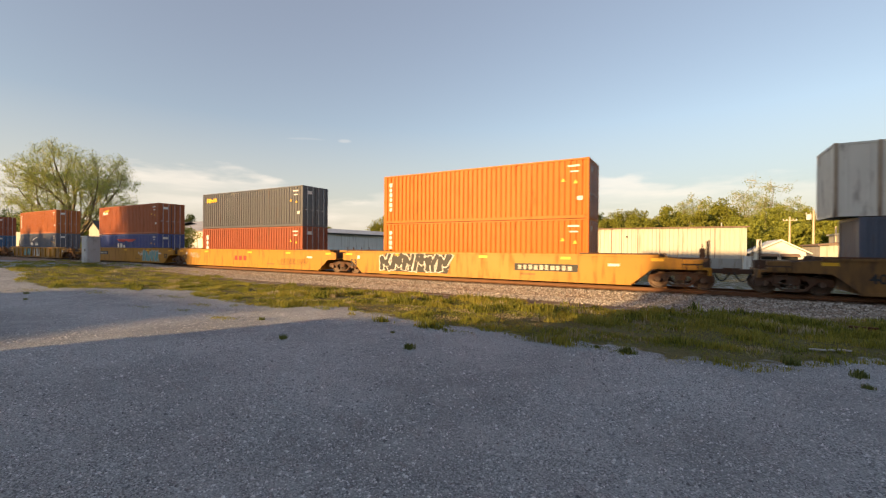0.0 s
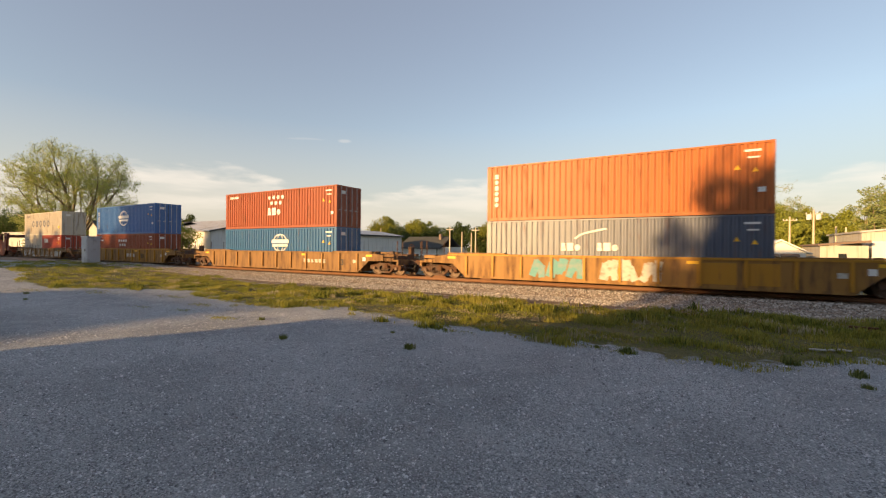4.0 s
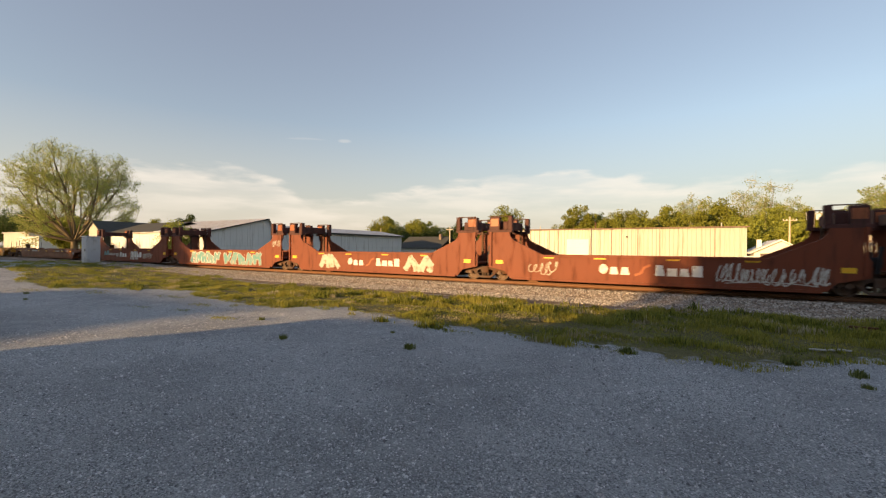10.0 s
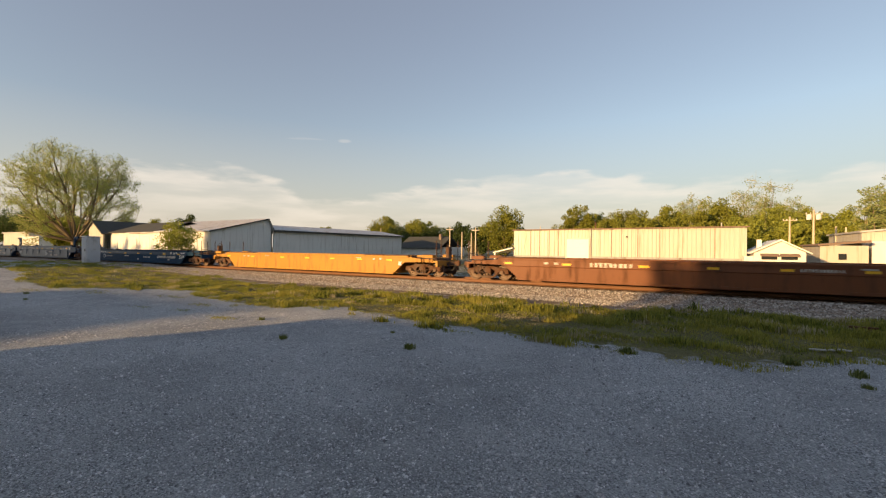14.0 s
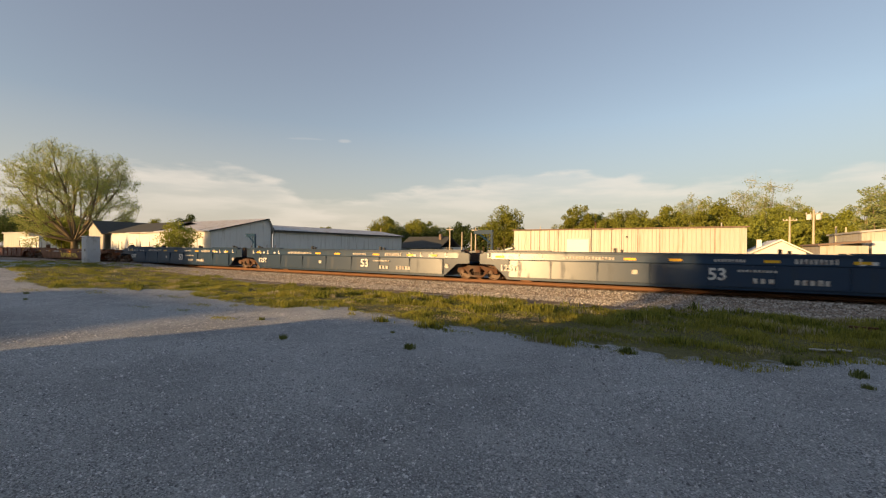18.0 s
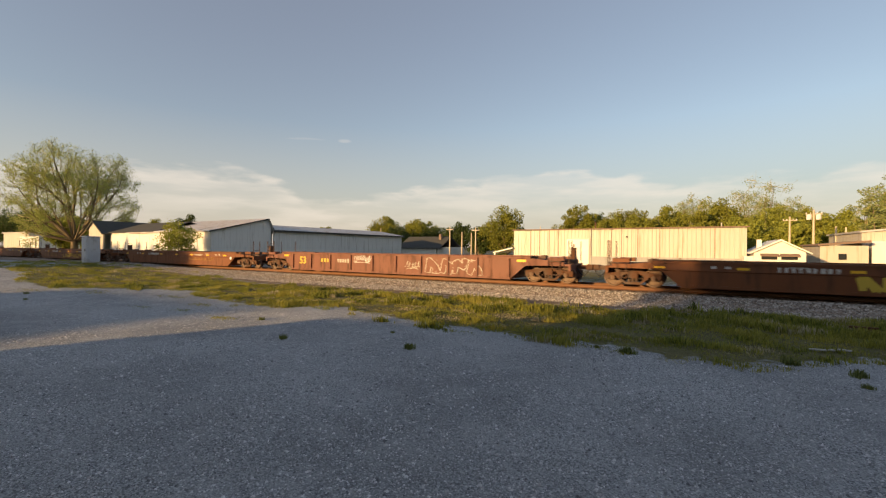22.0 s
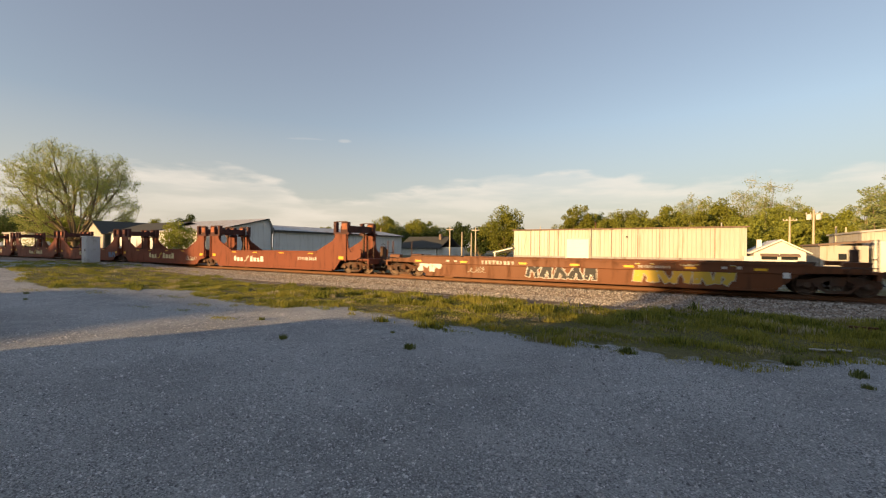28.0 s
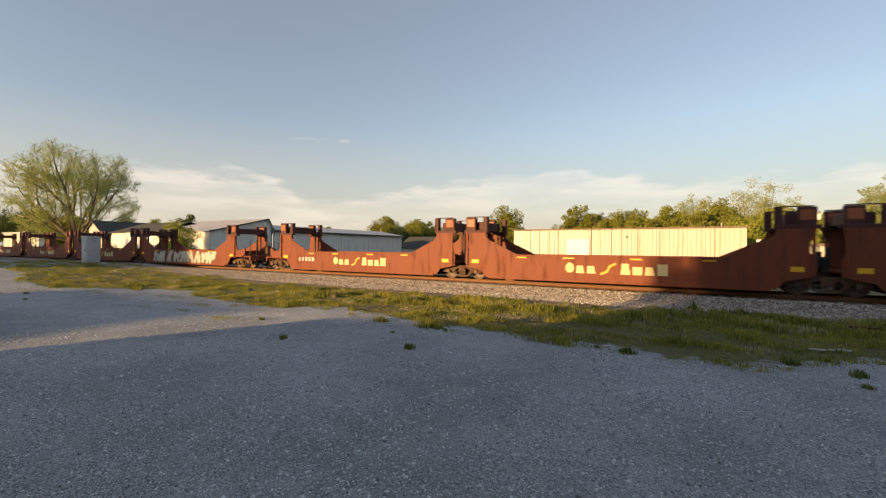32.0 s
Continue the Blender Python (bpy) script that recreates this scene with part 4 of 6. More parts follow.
BEHIND_SHEDS = ((-32.2, 62.0, 10.5, 5.0, 'green'), (-52.1, 78.0, 9.3, 4.6, 'dark'), (-38.1, 62.0, 6.9, 3.0, 'dark'), (-88.5, 92.0, 12.4, 6.1, 'green'), (-78.2, 98.0, 12.3, 6.2, 'olive'),
          (-70.2, 96.0, 9.1, 4.8, 'dark'), (-79.3, 88.0, 8.9, 4.3, 'dark'), (-155.1, 130.0, 12.9, 3.5, 'green'), (-138.3, 130.0, 10.9, 2.6, 'green'), (-167.9, 130.0, 12.3, 2.8, 'dark'),
          (-177.5, 75.0, 15.9, 6.0, 'dark'), (-179.9, 64.0, 12.7, 4.6, 'green'), (-293.8, 52.0, 19.7, 11.5, 'dark'), (-233.6, 46.0, 13.5, 8.2, 'dark'))
FAR_TREES = ((-163.6, 30.0, 9.4, 5.4, 'spring'), (-202.8, 60.0, 9.4, 3.7, 'dark'), (-365.9, 55.0, 21.7, 13.5, 'dark'), (27.5, 55.0, 9.8, 3.4, 'spring'), (-26.0, 96.0, 9.0, 5.0, 'dark'),
          (-45.0, 90.0, 8.0, 5.0, 'dark'), (32.0, 62.0, 11.0, 4.0, 'spring'), (-10.0, 90.0, 9.5, 5.0, 'olive'), (9.0, 88.0, 10.0, 5.0, 'olive'), (-6.5, 62.0, 8.0, 3.4, 'olive'),
          (3.0, 58.0, 8.4, 3.6, 'green'), (17.0, 70.0, 9.6, 4.2, 'olive'), (-14.0, 64.0, 7.2, 3.2, 'green'), (-11.6, 68.0, 8.9, 3.4, 'olive'), (-6.2, 70.0, 9.2, 3.6, 'olive'),
          (-16.8, 70.0, 9.2, 3.4, 'olive'), (-285.0, 50.0, 17.0, 8.0, 'dark'), (-268.0, 48.0, 18.5, 8.5, 'dark'), (-252.0, 52.0, 16.5, 7.5, 'dark'), (-240.0, 48.0, 17.5, 7.5, 'dark'), (-224.0, 50.0, 15.0, 7.0, 'dark'), (-212.0, 52.0, 14.0, 6.0, 'dark'))
SHRUBS = ((-112.0, 15.0, 8.2, 3.6, 'spring'), (-104.5, 18.0, 6.8, 3.2, 'spring'), (-97.0, 17.0, 6.0, 3.0, 'olive'))
for i, (tx, ty, th, tr, lf) in enumerate(BEHIND_WAREHOUSE + BEHIND_SHEDS + FAR_TREES + SHRUBS):
    if lf == "open":
        tree(tx, ty, th * 1.1, tr * 1.2, "bare", 40 + i, 170, 55, 0.12, 0.2, True, "tall thin-leaved spring tree behind the buildings", "spring trees", (0.12, 0.22))
    else:
        lab = {"green": "leafy green tree behind the buildings", "dark": "dark green tree in the distance", "olive": "olive-green tree behind the buildings", "spring": "sunlit yellow-green tree behind the buildings"}[lf]
        tree(tx, ty, th * 1.06, tr * 1.15, lf, 40 + i, 95, 170, 0.18 if tr < 5.5 else 0.26, 0.08, False, lab)
tree(-53.3, 6.5, 5.9, 2.7, "spring", 90, 90, 60, 0.12, 0.04, True, "bushy young tree in front of the white shed", "spring trees")


def sky_screen():
    """Unseen leaf screens that cut low sky light: behind the camera and at right."""
    rng = np.random.default_rng(77)
    cl = [(x + rng.uniform(-2, 2), -66 + rng.uniform(-4, 4), rng.uniform(0.5, 4.6), rng.uniform(1.5, 2.4)) for x in np.arange(-170, 120, 1.7) for _ in range(2)]
    # tall screen out of view at right, darkens the +x container ends
    cl += [(44 + rng.uniform(-3, 3), y + rng.uniform(-1, 1), rng.uniform(0.5, 19.0), rng.uniform(1.6, 2.6)) for y in np.arange(-60, 44, 1.6) for _ in range(10) if abs(y) > 6]
    me = leaves(rng, cl, 26, 0.6)
    ob = part("sky_screen", me, LEAF["dark"])
    tagged(ob, "unseen dark leaf screens added to block low sky light", "woods", kind="stuff")


sky_screen()

# ---- containers ----
FT = 0.3048


def corrugated(length, z0, z1, y, depth, pitch, out):
    """Wall sheet with trapezoid corrugations along x, facing out (-1 or 1)."""
    n = int(length / pitch)
    p = length / n
    xs = []
    for i in range(n):
        a = -length / 2 + i * p
        xs += [(a, 0), (a + 0.32 * p, 0), (a + 0.48 * p, depth), (a + 0.84 * p, depth)]
    xs.append((length / 2, 0))
    b = Build()
    v = [(x, y - out * d, z) for z in (z0, z1) for x, d in xs] + [(x, y - out * (depth + 0.02), z) for z in (z0, z1) for x in (-length / 2, length / 2)]
    m = len(xs)
    f = [(i, i + 1, m + i + 1, m + i) for i in range(m - 1)] + [(2 * m, 2 * m + 2, 2 * m + 3, 2 * m + 1)]
    return b.add(v, f)


def container(name, label, color, length=12.4, h=2.93, group="", smooth_sides=False, marks=()):
    """Freight container: corrugated sides and ends, frame, corner castings, doors with lock bars at the +x end."""
    L, W = length, 2.438
    hx, hy = L / 2, W / 2
    c = M[color]
    t = thing(name, label, "container", group or "freight containers")
    key = (round(L, 2), round(h, 2), smooth_sides)
    if smooth_sides:
        for s in (-1, 1):
            part("side_panel", shared(("side_panel", *key, s), lambda: ribs(-hx + 0.1, hx - 0.1, s * (hy - 0.03), s * (hy - 0.06), 0.15, h - 0.08, 0.61, "x", s, 0.05, 0.012)), c, t)
    else:
        for s in (-1, 1):
            part("side_panel", shared(("side_panel", *key, s), lambda: corrugated(L - 0.3, 0.15, h - 0.08, s * (hy - 0.012), 0.055, 0.278, s)), c, t)
    part("roof_panel", shared(("roof_panel", *key), lambda: Build().box(-hx + 0.06, hx - 0.06, -hy + 0.05, hy - 0.05, h - 0.05, h - 0.02)), c, t)
    part("floor_panel", shared(("floor_panel", *key), lambda: Build().box(-hx + 0.06, hx - 0.06, -hy + 0.05, hy - 0.05, 0.1, 0.15)), M["tie"], t)
    for s in (-1, 1):
        part("top_rail", shared(("top_rail", *key, s), lambda: Build().box(-hx + 0.17, hx - 0.17, min(s * hy, s * (hy - 0.08)), max(s * hy, s * (hy - 0.08)), h - 0.09, h - 0.012)), c, t)
        part("bottom_rail", shared(("bottom_rail", *key, s), lambda: Build().box(-hx + 0.17, hx - 0.17, min(s * hy, s * (hy - 0.1)), max(s * hy, s * (hy - 0.1)), 0.012, 0.16)), c, t)
    posts = [-hx, hx - 0.15] if not smooth_sides else [-hx, hx - 0.15]
    for px in posts:
        for s in (-1, 1):
            part("corner_post", shared(("corner_post", *key), lambda: Build().box(0, 0.15, -0.075, 0.075, 0.118, h - 0.118, 0.012)), c, t, at=(px, s * (hy - 0.075), 0))
    if smooth_sides:          # lifting posts at the forty-foot spacing
        for px in (-hx + 0.02, -20 * FT, 20 * FT - 0.12, hx - 0.14):
            for s in (-1, 1):
                part("lifting_post", shared(("lifting_post", *key), lambda: Build().box(0, 0.12, -0.05, 0.05, 0.0, h)), M["rust_post"], t, "rust-stained lifting post", at=(px, s * (hy - 0.035), 0))
    for px in (-hx, hx - 0.178):
        for s in (-1, 1):
            for z in (0, h - 0.118):
                part("corner_casting", shared("corner_casting", lambda: Build().box(0, 0.178, -0.081, 0.081, 0, 0.118, 0.012)), c, t, at=(px, s * (hy - 0.081), z))
    part("front_end", shared(("front_end", round(h, 2)), lambda: ribs(-hy + 0.15, hy - 0.15, 0.06, 0.09, 0.12, h - 0.11, 0.23, "y", -1, 0.09, 0.035)), c, t, at=(-hx, 0, 0))
    part("end_header", shared(("end_header", round(h, 2)), lambda: Build().box(0, 0.09, -hy + 0.16, hy - 0.16, h - 0.11, h - 0.01)), c, t, at=(-hx, 0, 0))
    part("end_sill", shared(("end_sill", round(h, 2)), lambda: Build().box(0, 0.09, -hy + 0.16, hy - 0.16, 0.01, 0.12)), c, t, at=(-hx, 0, 0))
    part("door_header", shared(("door_header", round(h, 2)), lambda: Build().box(-0.09, 0, -hy + 0.16, hy - 0.16, h - 0.11, h - 0.01)), c, t, at=(hx, 0, 0))
    part("door_sill", shared(("door_sill", round(h, 2)), lambda: Build().box(-0.09, 0, -hy + 0.16, hy - 0.16, 0.01, 0.12)), c, t, at=(hx, 0, 0))
    for s in (-1, 1):
        def leaf(s=s):
            b = Build().box(-0.085, -0.05, min(s * 0.01, s * (hy - 0.15)), max(s * 0.01, s * (hy - 0.15)), 0.14, h - 0.12)
            for z in (0.14, h * 0.27, h * 0.5, h * 0.73, h - 0.2):
                b.box(-0.05, -0.025, min(s * 0.03, s * (hy - 0.17)), max(s * 0.03, s * (hy - 0.17)), z, z + 0.08)
            return b
        d = part("door", shared(("door", round(h, 2), s), leaf), c, t, at=(hx, 0, 0))
        for k in (0.28, 0.78):
            part("lock_bar", shared(("lock_bar", round(h, 2)), lambda: Build().rod((0, 0, 0.06), (0, 0, h - 0.06), 0.022, 6).box(-0.02, 0.03, -0.2, 0.03, h * 0.4, h * 0.4 + 0.05)), M["cabinet"], d, at=(0.0, s * k, 0))
        part("gasket", shared(("gasket", round(h, 2), s), lambda: Build().box(-0.05, -0.043, min(s * 0.005, s * 0.03), max(s * 0.005, s * 0.03), 0.14, h - 0.12)), M["black"], d)
        if s < 0:
            part("marking", shared(("door_label", round(h, 2)), lambda: Build().box(-0.024, -0.019, -0.75, -0.35, h * 0.80, h * 0.88)), M["white"], d)
    for m in marks:
        m(t, L, h)
    return t


def plain_shape(b, r, x, z, w, h, y, t=0.006):
    """One letter-sized plain shape: bar, wedge or disc."""
    k = r.choice((0, 0, 2, 3))
    ell = lambda f, n=10: [(x + w / 2 + f * w / 2 * math.cos(2 * math.pi * q / n), z + h / 2 + f * h / 2 * math.sin(2 * math.pi * q / n)) for q in range(n)]
    if k == 0:
        b.box(x, x + w, y - t, y, z, z + h)
    elif k == 2:
        b.prism([(x, z), (x + w, z), (x + 0.8 * w, z + h), (x + 0.1 * w, z + h)], y - t, y)
    else:
        b.prism(ell(1.0), y - t, y)


# plain marks in place of names: rows of blocks, rings, discs
def blocks(zc, size, x0, n, colour, gap=0.32, side=-1, vertical=False, name="marking", rng=3, edge=1.221):
    """A row (or column) of letter-sized plain blocks centred at height zc, from x0."""
    def put(t, L, h):
        b, r, x = Build(), random.Random(rng), x0
        y = -edge
        for i in range(n):
            w = size * r.uniform(0.55, 0.85)
            if vertical:
                plain_shape(b, r, x, zc - i * size * (1 + gap) - size, size * 0.75, size * 0.9, y)
            else:
                hh = size * (1 if r.random() < 0.7 else 0.8)
                plain_shape(b, r, x, zc - size / 2, w, hh, y)
                x += w + size * gap
        part(name, b, M[colour], t)
    return put


def rings(zc, size, x0, n, colour, step, bars=True, edge=1.221):
    """A row of round letter-like rings and half rings."""
    def put(t, L, h):
        b = Build()
        for i in range(n):
            cx, r = x0 + i * step, size / 2
            a0, a1 = 0, 2
            pts = [(cx + r * 0.8 * math.cos(math.pi * (a0 + (a1 - a0) * k / 12)), zc + r * math.sin(math.pi * (a0 + (a1 - a0) * k / 12))) for k in range(13)]
            b.stroke(pts, size * 0.2, -edge)
        part("marking", b, M[colour], t)
    return put


def data_marks(edge=1.221):
    """Small unreadable rows near the door end."""
    def put(t, L, h):
        b = Build()
        for x, z, w, hh in ((L / 2 - 1.0, h * 0.86, 0.55, 0.09), (L / 2 - 0.9, h * 0.77, 0.4, 0.07), (L / 2 - 0.55, h * 0.3, 0.25, 0.2)):
            b.box(x, x + w, -edge - 0.005, -edge, z, z + hh)
        part("marking", b, M["white"], t)
        b = Build()
        for x, z in ((L / 2 - 1.35, h * 0.62), (L / 2 - 0.75, h * 0.58)):
            b.prism([(x, z), (x + 0.22, z), (x + 0.11, z + 0.19)], -edge - 0.006, -edge)
        part("marking", b, M["yellow"], t)
    return put


def globe(zc, x, r, colour="white", edge=1.221):
    def put(t, L, h):
        b = Build()
        arc = lambda rx, rz, a0, a1: [(x + rx * math.cos(a0 + (a1 - a0) * k / 16), zc + rz * math.sin(a0 + (a1 - a0) * k / 16)) for k in range(17)]
        for a0, a1 in ((0.35, math.pi - 0.35), (math.pi + 0.35, 2 * math.pi - 0.35)):
            b.stroke(arc(r, r * 0.85, a0, a1), r * 0.1, -edge)
            b.stroke(arc(r * 0.45, r * 0.82, a0 + .2, a1 - .2), r * 0.07, -edge)
        b.box(x - r * 1.25, x + r * 1.25, -edge - 0.006, -edge, zc - 0.02 * r, zc + r * 0.34)
        b.box(x - r * 1.1, x + r * 1.1, -edge - 0.006, -edge, zc - r * 0.36, zc - r * 0.12)
        part("marking", b, M[colour], t)
    return put


def stars(zc, x, s, colour="white", edge=1.221):
    def put(t, L, h):
        b = Build()
        for row, cnt in ((0, 4), (1, 3)):
            for i in range(cnt):
                cx, cz = x + (i - (cnt - 1) / 2) * s * 1.45, zc - row * s * 1.25
                b.prism([(cx + s * (0.5 if k % 2 == 0 else 0.36) * math.cos(math.pi * k / 6), cz + s * (0.5 if k % 2 == 0 else 0.36) * math.sin(math.pi * k / 6)) for k in range(12)], -edge - 0.006, -edge)
        part("marking", b, M[colour], t)
    return put


def swoosh(x, z, w, colour="white", edge=1.221):
    def put(t, L, h):
        b = Build().stroke([(x + w * k / 8, z + 0.32 * w * math.sqrt(k / 8)) for k in range(9)], 0.09, -edge)
        part("marking", b, M[colour], t)
    return put


# ---- wagons ----
def letters(text, size, material, parent, x, z, y, name="lettering"):
    """Readable figures in the built-in font, raised a few millimetres off a side that faces -y."""
    cu = bpy.data.curves.new(name, "FONT")
    cu.body, cu.size, cu.extrude, cu.offset, cu.align_x, cu.align_y = text, size * 1.35, 0.003, 0.035 * size, "CENTER", "CENTER"
    tmp = bpy.data.objects.new(name, cu)
    me = bpy.data.meshes.new_from_object(tmp)
    bpy.data.objects.remove(tmp)
    me.transform(Matrix.Translation((x, -y - 0.004, z)) @ Euler((math.pi / 2, 0, 0)).to_matrix().to_4x4())
    me.materials.clear()
    me.materials.append(None)
    return part(name, me, material, parent)


def graffiti(parent, x, z, w, h, colour, y, seed=1, fill=None, n=5):
    """Abstract spray paint: overlapping lobed patches with a sprayed rim, or loose crossing sweeps and drips."""
    r, y = random.Random(seed), -y
    step = w / n
    inside = lambda q: min(z + h, max(z, q))
    rim, body, extra = Build(), Build(), Build()
    for i in range(n if fill else 0):       # fat folded ribbons that overlap, with a sprayed rim
        wide, fat = step * r.uniform(0.8, 1.05), min(0.3 * step, 0.24 * h)
        gx, lean = x + i * step + 0.05 * step, r.uniform(-0.04, 0.16)
        for q in range(2):
            pts = [(gx + wide * u + lean * v * h, inside(z + fat / 2 + (h - fat) * v)) for u, v in ((r.uniform(0, 0.3), r.choice((0.0, 0.06))), (r.uniform(0.0, 0.5), r.uniform(0.75, 1.0)), (r.uniform(0.5, 0.9), r.uniform(0.25, 0.6)), (r.uniform(0.6, 1.0), r.choice((0.0, 1.0))))]
            rim.stroke(pts, fat + max(0.06, 0.09 * h), y, 0.003)
            body.stroke(pts, fat, y, 0.006)
        for _ in range(2):
            sx, sz, sr = gx + wide * r.uniform(0.0, 1.0), z + h * r.uniform(0.1, 0.9), h * r.uniform(0.015, 0.04)
            extra.prism([(sx + sr * math.cos(q * 0.7854), sz + sr * math.sin(q * 0.7854)) for q in range(8)], y - 0.0085, y - 0.004)
    if fill:
        part("graffiti", body, M[fill], parent)
        part("graffiti", rim, M[colour], parent)
        part("graffiti", extra, M[colour], parent)
        return
    for i in range(n):          # quick looping scrawls
        wide, tall = step * r.uniform(0.8, 1.15), h * r.uniform(0.5, 0.9)
        gx, gz, lean, f1, ph = x + (i + r.uniform(-0.1, 0.2)) * step, z + (h - tall) * r.random(), r.uniform(0.1, 0.35), r.choice((1.5, 2.0, 2.5)), r.uniform(0, 6)
        pts = []
        for q in range(15):
            v = 0.5 + 0.5 * math.sin(f1 * 6.28 * q / 14 + ph)
            pts.append((gx + wide * (q / 14 + 0.22 * math.cos(f1 * 6.28 * q / 14 + ph)) + lean * v * tall, inside(gz + v * tall)))
        rim.stroke(pts, max(0.028, h * r.uniform(0.04, 0.075)), y - 0.004)
    if n > 3:                   # an underline sweep below the tag
        rim.stroke([(x + w * (0.1 + 0.8 * q / 8), inside(z + h * (0.04 + 0.12 * math.sin(math.pi * q / 8)))) for q in range(9)], max(0.025, h * 0.04), y - 0.004)
    part("graffiti", rim, M[colour], parent)


R_WHEEL = 0.42
WHEELSETS = []


def truck(parent, x):
    """Three-piece freight truck: two cast side frames with springs, bolster, two wheelsets."""
    def frame_(sgn):
        y0, y1 = sorted((sgn * 1.0, sgn * 1.14))
        return Build().prism([(-1.22, 0.36), (-1.2, 0.62), (-0.8, 0.66), (-0.35, 0.76), (0.35, 0.76), (0.8, 0.66), (1.2, 0.62), (1.22, 0.36), (1.0, 0.36), (0.98, 0.50), (0.72, 0.50), (0.5, 0.30), (0.44, 0.52), (0.30, 0.60),
                              (-0.30, 0.60), (-0.44, 0.52), (-0.5, 0.30), (-0.72, 0.50), (-0.98, 0.50), (-1.0, 0.36)], y0, y1)
    def tension(sgn):
        y0, y1 = sorted((sgn * 1.0, sgn * 1.13))
        return Build().prism([(-0.74, 0.5), (-0.42, 0.2), (-0.3, 0.13), (0.3, 0.13), (0.42, 0.2), (0.74, 0.5), (0.6, 0.53), (0.32, 0.24), (-0.32, 0.24), (-0.6, 0.53)], y0, y1)
    tk = part("truck", shared("bolster", lambda: Build().box(-0.22, 0.22, -1.2, 1.2, 0.42, 0.72, 0.03)), M["steel"], parent, at=(x, 0, 0))
    part("center_plate", shared("center_plate", lambda: Build().lathe([(0.3, 0.72), (0.3, 0.8)], 12, "z")), M["steel"], tk)
    for sgn in (-1, 1):
        part("side_frame", shared(("side_frame", sgn), lambda: frame_(sgn)), M["steel"], tk)
        part("tension_bar", shared(("tension_bar", sgn), lambda: tension(sgn)), M["steel"], tk)
        for dx in (-0.15, 0.0, 0.15):
            part("spring", shared("spring", lambda: Build().lathe([(0.05, 0.24), (0.065, 0.27), (0.05, 0.30), (0.065, 0.33), (0.05, 0.36), (0.065, 0.39), (0.05, 0.43)], 8, "z")), M["wheel"], tk, at=(dx, sgn * 1.07, 0))
        for dx in (-0.86, 0.86):
            part("bearing_cap", shared(("bearing_cap", sgn), lambda: Build().rod((0, sgn * 1.0, 0.44), (0, sgn * 1.2, 0.44), 0.11, 10)), M["wheel"], tk, at=(dx, 0, 0))
    for dx in (-0.36, 0.36):
        part("brake_beam", shared("brake_beam", lambda: Build().rod((0, -0.95, 0.4), (0, 0.95, 0.4), 0.035, 6)), M["steel"], tk, at=(dx, 0, 0))
    def axle():
        b = Build()
        for s in (-1, 1):
            prof = [(0.06, s * 0.62), (0.16, s * 0.64), (0.17, s * 0.70), (0.36, s * 0.71), (0.37, s * 0.685), (0.445, s * 0.685), (R_WHEEL, s * 0.70), (R_WHEEL - 0.004, s * 0.815), (0.36, s * 0.82), (0.34, s * 0.765), (0.17, s * 0.76), (0.15, s * 0.84), (0.06, s * 0.85)]
            b.lathe(prof, 28)
            for k in range(6):      # cast bosses on the wheel plate
                a = k * math.pi / 3
                b.rod((0.26 * math.cos(a), s * 0.76, 0.26 * math.sin(a)), (0.26 * math.cos(a), s * 0.785, 0.26 * math.sin(a)), 0.035, 5)
        return b.rod((0, -1.0, 0), (0, 1.0, 0), 0.075, 10)
    for dx in (-0.86, 0.86):
        WHEELSETS.append(part("wheelset", shared("wheelset", axle), M["wheel"], tk, at=(dx, 0, R_WHEEL)))
    return tk


def coupler(t, x, s):
    """Knuckle coupler and hose at a car's free end; s is the way it points."""
    b = Build().box(min(x, x + s * 0.55), max(x, x + s * 0.55), -0.1, 0.1, 0.72, 0.92, 0.02)
    b.prism([(x + s * 0.5, -0.16), (x + s * 0.78, -0.14), (x + s * 0.8, 0.02), (x + s * 0.62, 0.04), (x + s * 0.6, 0.17), (x + s * 0.45, 0.16)], 0.68, 0.96, "z")
    part("coupler", b, M["steel"], t)
    b = Build()
    pts = [(x + s * (0.1 + 0.6 * k / 6), -0.35, 0.78 - 0.38 * math.sin(math.pi * k / 6)) for k in range(7)]
    b.tube(pts, 0.03)
    part("air_hose", b, M["black"], t)


